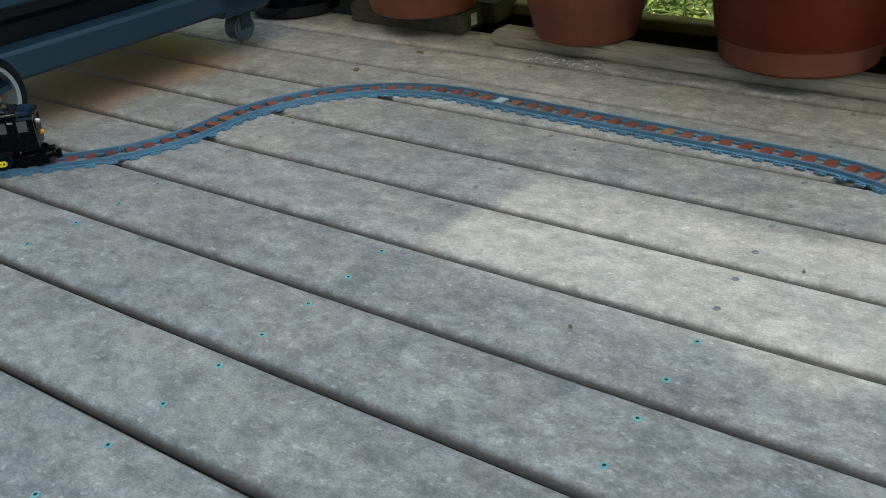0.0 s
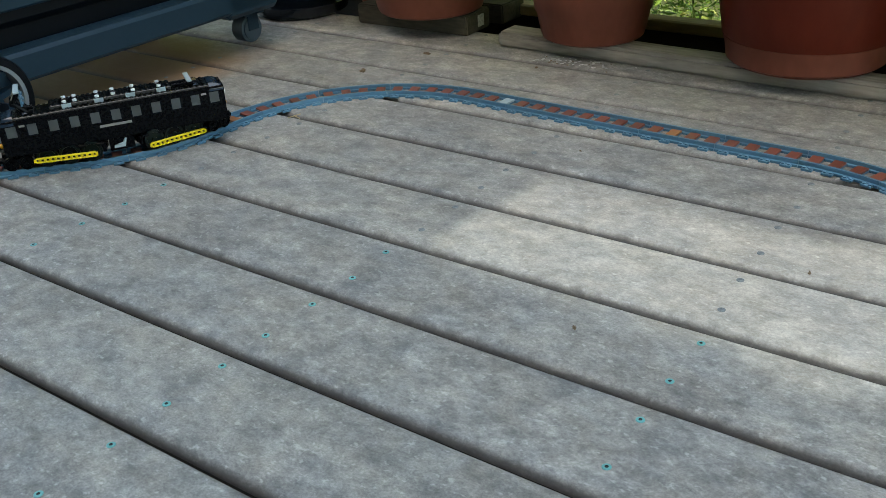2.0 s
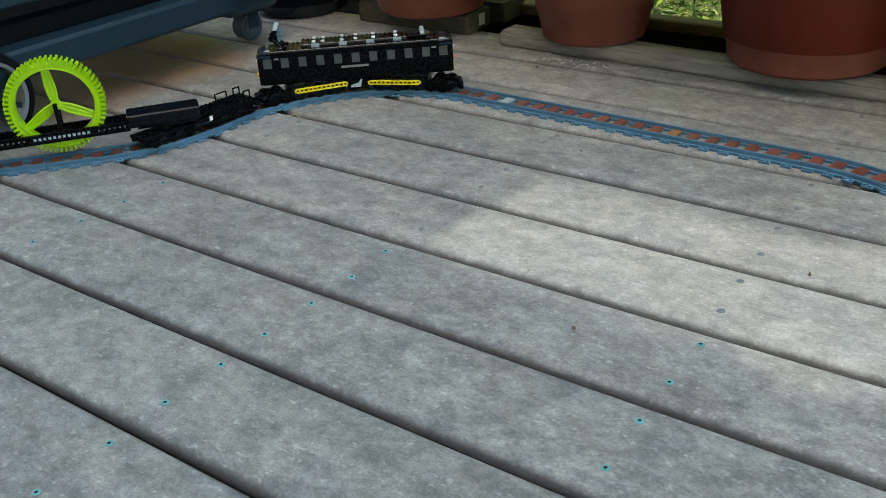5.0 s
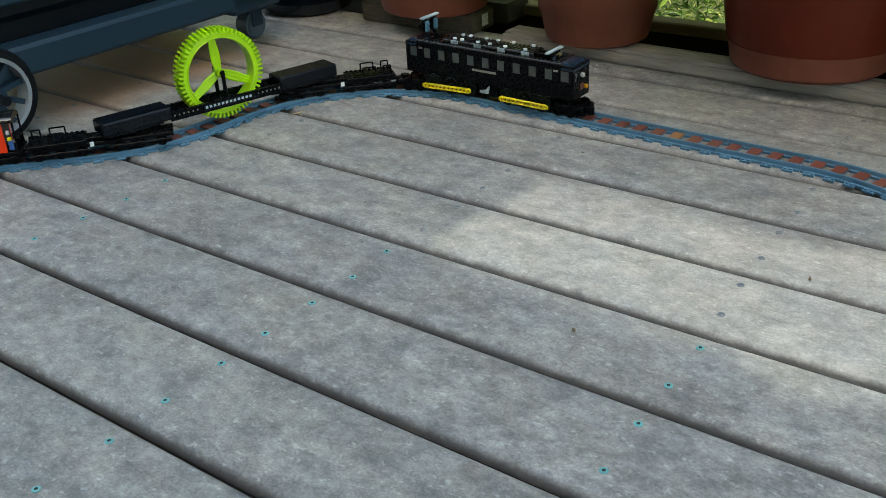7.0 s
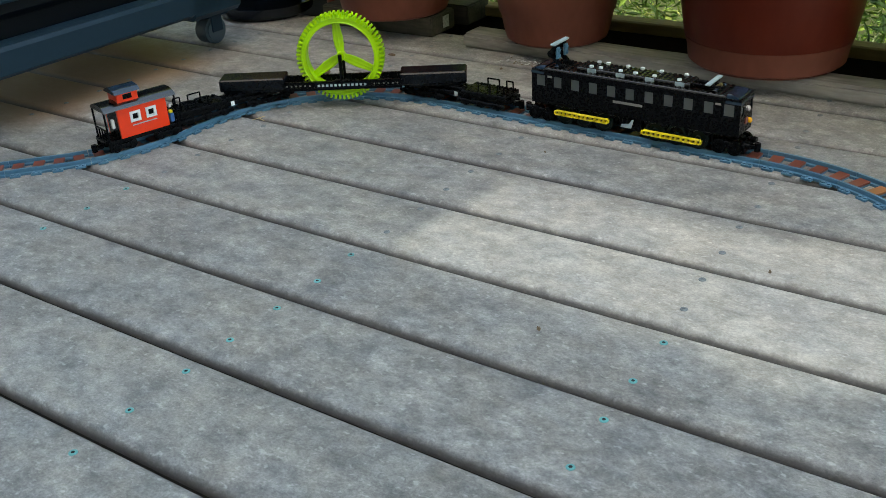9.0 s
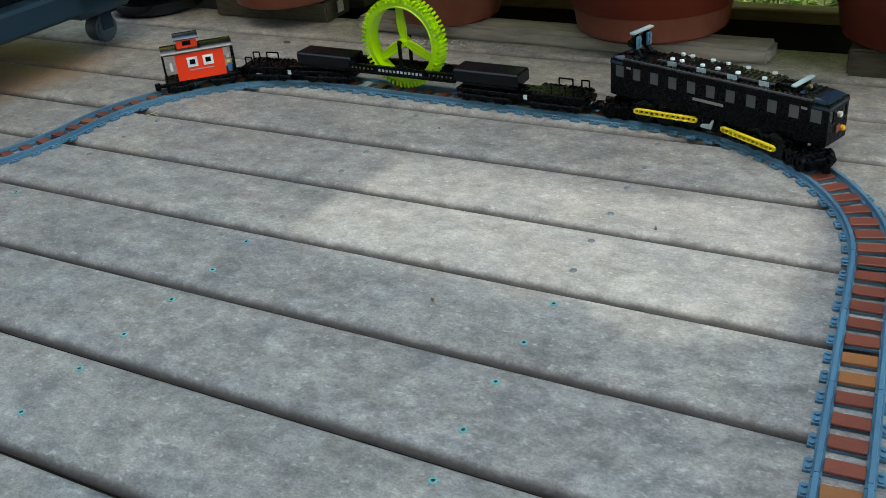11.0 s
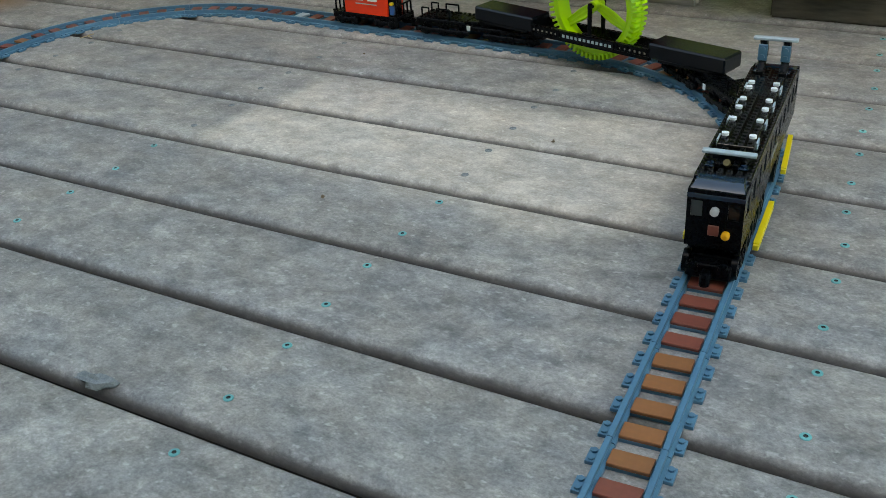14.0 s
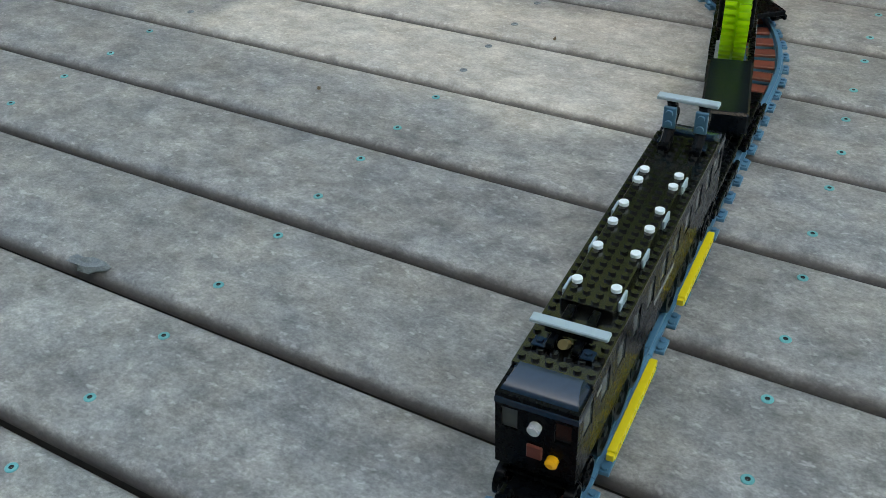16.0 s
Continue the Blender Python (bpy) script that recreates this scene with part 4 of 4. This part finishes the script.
def build_cart():
    cart = thing("grill_cart", "dark slate plastic barbecue cart on a spoked wheel and castors", "cart", pose(-0.813, 0.827, 0, 0, 0, -0.7))
    for x in (0.0, -0.46):
        bm = boxes((x - 0.02, x + 0.035, -0.36, 0.30, 0.085, 0.135), bevel=0.006)
        box(bm, x - 0.02, x + 0.035, 0.20, 0.34, 0.075, 0.150, 0.010)
        part("side_beam", bm, M_CART, cart)
    bm = boxes((-0.43, -0.021, -0.34, 0.30, 0.095, 0.125), bevel=0.004)
    part("bottom_shelf", bm, M_CART_DARK, cart)
    bm = boxes((-0.50, -0.005, -0.36, 0.28, 0.165, 0.560), bevel=0.012)
    box(bm, -0.47, -0.03, -0.33, 0.25, 0.125, 0.166)
    part("cabinet_body", bm, M_CART_DARK, cart)
    part("front_lip", boxes((-0.006, 0.010, -0.36, 0.28, 0.195, 0.240), bevel=0.004), M_CART, cart)
    for x in (-0.044, -0.45):
        bm = bmesh.new()
        tube(bm, (x - 0.015, 0.31, 0.0285), (x + 0.015, 0.31, 0.0285), 0.028, seg=28)
        tube(bm, (x - 0.018, 0.31, 0.0285), (x + 0.018, 0.31, 0.0285), 0.022, seg=24)
        c = part("castor", bm, M_CASTOR, cart, "grey-blue castor wheel", True)
        bm = boxes((x - 0.022, x - 0.0185, 0.297, 0.326, 0.026, 0.078), (x + 0.0185, x + 0.022, 0.297, 0.326, 0.026, 0.078), (x - 0.022, x + 0.022, 0.290, 0.345, 0.056, 0.082), bevel=0.001)
        part("castor_fork", bm, M_CART, c)
    for x in (0.044, -0.50):
        R = 0.077
        o = (x, -0.322, R + 0.0004)
        bm = bmesh.new()
        lathe(bm, [(R - 0.014, -0.017), (R - 0.004, -0.016), (R, -0.009), (R, 0.009), (R - 0.004, 0.016), (R - 0.014, 0.017), (R - 0.016, 0.0), (R - 0.014, -0.017)], 56, o, "X")
        w = part("wheel", bm, M_TYRE, cart, "dark spoked plastic wheel", True)
        bm = bmesh.new()
        lathe(bm, [(R - 0.0205, -0.016), (R - 0.0145, -0.0172), (R - 0.0145, 0.0172), (R - 0.0205, 0.016), (R - 0.0205, -0.016)], 56, o, "X")
        part("rim", bm, M_RIM, w, "grey rim", True)
        bm = bmesh.new()
        lathe(bm, [(0.001, -0.018), (0.020, -0.018), (0.020, 0.018), (0.001, 0.018)], 24, o, "X")
        for i in range(10):
            a = 2 * math.pi * i / 10 + 0.2
            vs = box(bm, -0.008, 0.008, 0.015, R - 0.018, -0.0045, 0.0045)
            bmesh.ops.transform(bm, matrix=Matrix.Translation(o) @ pose(0, 0, 0, math.degrees(a)), verts=vs)
        part("spokes", bm, M_CART, w)
        bm = bmesh.new()
        tube(bm, (x - 0.05, o[1], o[2]), (x + 0.05, o[1], o[2]), 0.008, seg=12)
        part("axle", bm, M_CART_DARK, w)


def leaf_mesh(name, n, place, size, seed, material=None):
    """Many small bent leaves, each two faces along a middle rib."""
    rnd = random.Random(seed)
    verts, faces = [], []
    for _ in range(n):
        c = Vector(place(rnd))
        m = Euler((rnd.uniform(0, 6.3), rnd.uniform(0, 6.3), rnd.uniform(0, 6.3))).to_matrix()
        L = size * rnd.uniform(0.6, 1.5)
        W = L * rnd.uniform(0.16, 0.3)
        k = len(verts)
        for p in ((0, -L, 0), (W, 0, W * 0.5), (0, L, 0), (-W, 0, W * 0.5)):
            verts.append(c + m @ Vector(p))
        faces += [(k, k + 1, k + 2), (k, k + 2, k + 3)]
    me = bpy.data.meshes.new(name)
    me.from_pydata(verts, [], faces)
    me.materials.append(material or M_LEAF)
    return me


def leaf_cloud(name, label, n, place, size, seed, material=None):
    return tagged(new(name, leaf_mesh(name, n, place, size, seed, material)), label, "foliage", kind="stuff")


def build_garden():
    def hedge(r):
        return r.uniform(-2.2, 2.2), r.uniform(1.9, 3.2), r.uniform(-0.74, 0.75) * r.uniform(0.5, 1)

    leaf_cloud("garden_shrubs", "dense green garden leaves and grass behind the deck railing", 42000, hedge, 0.020, 3)

    def far(r):
        a = r.uniform(0.35, 2.8)
        d = r.uniform(5, 9)
        return d * math.cos(a), 1 + d * math.sin(a), r.uniform(-0.7, 7.5)

    leaf_cloud("garden_trees", "sunlit leaves of the trees beyond the garden", 26000, far, 0.26, 4, M_LEAF_TREE)


# ---- litter on the boards ----


def crumpled(name, label, category, x, y, size, material, seed, z=0.0005, flat=0.3):
    rnd = random.Random(seed)
    bm = bmesh.new()
    bmesh.ops.create_icosphere(bm, subdivisions=2, radius=1)
    off = Vector((rnd.random() * 9, rnd.random() * 9, 0))
    for v in bm.verts:
        k = 0.7 + 0.6 * noise.noise(v.co * 1.6 + off)
        v.co = Vector((v.co.x * size * k * 1.5, v.co.y * size * k * 0.7, max(-0.4, v.co.z) * size * flat * k))
    low = min(v.co.z for v in bm.verts)
    for v in bm.verts:
        v.co.z -= low
    ob = new(name, mesh_of(bm, name, material, True))
    ob.matrix_basis = pose(x, y, z, 0, 0, rnd.uniform(0, 180))
    return tagged(ob, label, category)


def build_litter():
    ob = crumpled("dry_leaf", "curled grey dry leaf caught in the gap between boards", "leaf", 0.300, 0.156, 0.016, M_STONE, 1, -0.001, 0.5)
    ob.matrix_basis = pose(0.300, 0.156, -0.0012, 0, 0, 8)
    for i, (x, y, sz) in enumerate(((0.443, 0.724, 0.0035), (-0.444, 1.217, 0.009), (-0.490, 1.078, 0.010), (0.276, 0.499, 0.004), (-0.206, 1.230, 0.005), (0.054, 0.919, 0.003))):
        crumpled("dead_leaf", "small dark crumb of dead leaf on the boards", "leaf litter", x, y, sz, M_DRY, 10 + i)
    bm = bmesh.new()
    for a, b in (((-0.441, 0.825, 0.001), (-0.426, 0.841, 0.005)), ((-0.435, 0.835, 0.002), (-0.419, 0.830, 0.002))):
        tube(bm, a, b, 0.0008, seg=6)
    tagged(new("straw", mesh_of(bm, "straw", M_STRAW)), "bent piece of pale straw on the boards", "straw")
    rnd = random.Random(8)
    for name, label, material, n, sz in (("seed_husks", "scattered pale seed husks on the boards by the plank", M_HUSK, 40, 0.0034), ("dark_seeds", "scattered dark seeds on the boards by the plank", M_DRY, 14, 0.0022)):
        bm = bmesh.new()
        for _ in range(n):
            x, y = -0.235 + abs(rnd.gauss(0, 0.055)) * 1.6, 1.283 + rnd.gauss(0, 0.014)
            m = Matrix.Translation((x, min(y, 1.302), 0.0012)) @ Matrix.Rotation(rnd.uniform(0, 3), 4, "Z") @ Matrix.Diagonal((sz * rnd.uniform(0.5, 1.5), sz * 0.6, 0.0010, 1))
            bmesh.ops.create_icosphere(bm, subdivisions=1, radius=1, matrix=m)
        tagged(new(name, mesh_of(bm, name, material)), label, "seeds", kind="stuff")


# ---- build ----
build_ground()
build_shade_wall()
build_deck()
build_track()
loco, gear = build_locomotive()
wagon, bolsters = build_wagon()
lime = build_lime_wheel()
caboose = build_caboose()
build_timber()
build_pots()
build_cart()
build_garden()
build_litter()

# ---- what moves: seconds, the locomotive's middle along the track, and how far the wagon and the caboose trail it ----
RUN = [
    (0, 1.276, 0.516, 0.907), (0.5, 1.344, 0.523, 0.923), (1, 1.413, 0.523, 0.924), (1.5, 1.477, 0.521, 0.921),
    (2, 1.544, 0.523, 0.924), (2.5, 1.620, 0.525, 0.928), (3, 1.700, 0.526, 0.928), (3.5, 1.777, 0.524, 0.926),
    (4, 1.844, 0.515, 0.912), (6.3, 2.140, 0.506, 0.890), (6.5, 2.165, 0.503, 0.883), (7, 2.221, 0.504, 0.885),
    (7.5, 2.291, 0.507, 0.896), (8, 2.379, 0.514, 0.910), (8.5, 2.464, 0.524, 0.920), (9, 2.545, 0.527, 0.915),
    (9.5, 2.625, 0.522, 0.907), (9.7, 2.656, 0.512, 0.897), (11.8, 2.962, 0.509, 0.899), (12, 2.999, 0.497, 0.897),
    (12.5, 3.074, 0.494, 0.903), (13, 3.149, 0.489, 0.903), (13.5, 3.222, 0.490, 0.901), (14, 3.300, 0.495, 0.902),
    (14.5, 3.403, 0.494, 0.898), (15, 3.497, 0.489, 0.890), (15.5, 3.590, 0.483, 0.876), (16, 3.688, 0.470, 0.862),
]


def run_at(t):
    ts = [r[0] for r in RUN]
    return [float(np.interp(t, ts, [r[k] for r in RUN])) for k in (1, 2, 3)]


def motions():
    times = [i / 10 for i in range(161)]
    at = [(t, *run_at(t)) for t in times]
    walk(loco, [(t, chord(s, 0.075)) for t, s, d, e in at])
    for end, truck, wheels, rods, pilot in gear:
        inv = {t: chord(s, 0.075).inverted() for t, s, d, e in at}
        walk(truck, [(t, inv[t] @ chord(s + end * 0.0738, 0.0322)) for t, s, d, e in at])
        walk(pilot, [(t, inv[t] @ chord(s + end * 0.1478, 0.011)) for t, s, d, e in at])
        start = 1.571 if end < 0 else 3.4
        turn = {t: start - (s - 2.546) / WHEEL_R for t, s, d, e in at}
        for w, x, y in wheels:
            walk(w, [(t, pose(x, y, WHEEL_R + RAIL_TOP + 0.0002, 0, -math.degrees(turn[t]), 0)) for t in times])
        for r, y in rods:
            walk(r, [(t, pose(CRANK * math.cos(turn[t]), y, WHEEL_R + RAIL_TOP + CRANK * math.sin(turn[t]), 0, 0, 0)) for t in times])
    walk(wagon, [(t, chord(s - d, 0.181)) for t, s, d, e in at])
    walk(lime, [(t, chord(s - d, 0.181) @ pose(0, 0, 0.087)) for t, s, d, e in at])
    for end, truck in bolsters:
        walk(truck, [(t, chord(s - d, 0.181).inverted() @ chord(s - d + end * 0.2075, 0.058)) for t, s, d, e in at])
    walk(caboose, [(t, chord(s - e, 0.036)) for t, s, d, e in at])


motions()
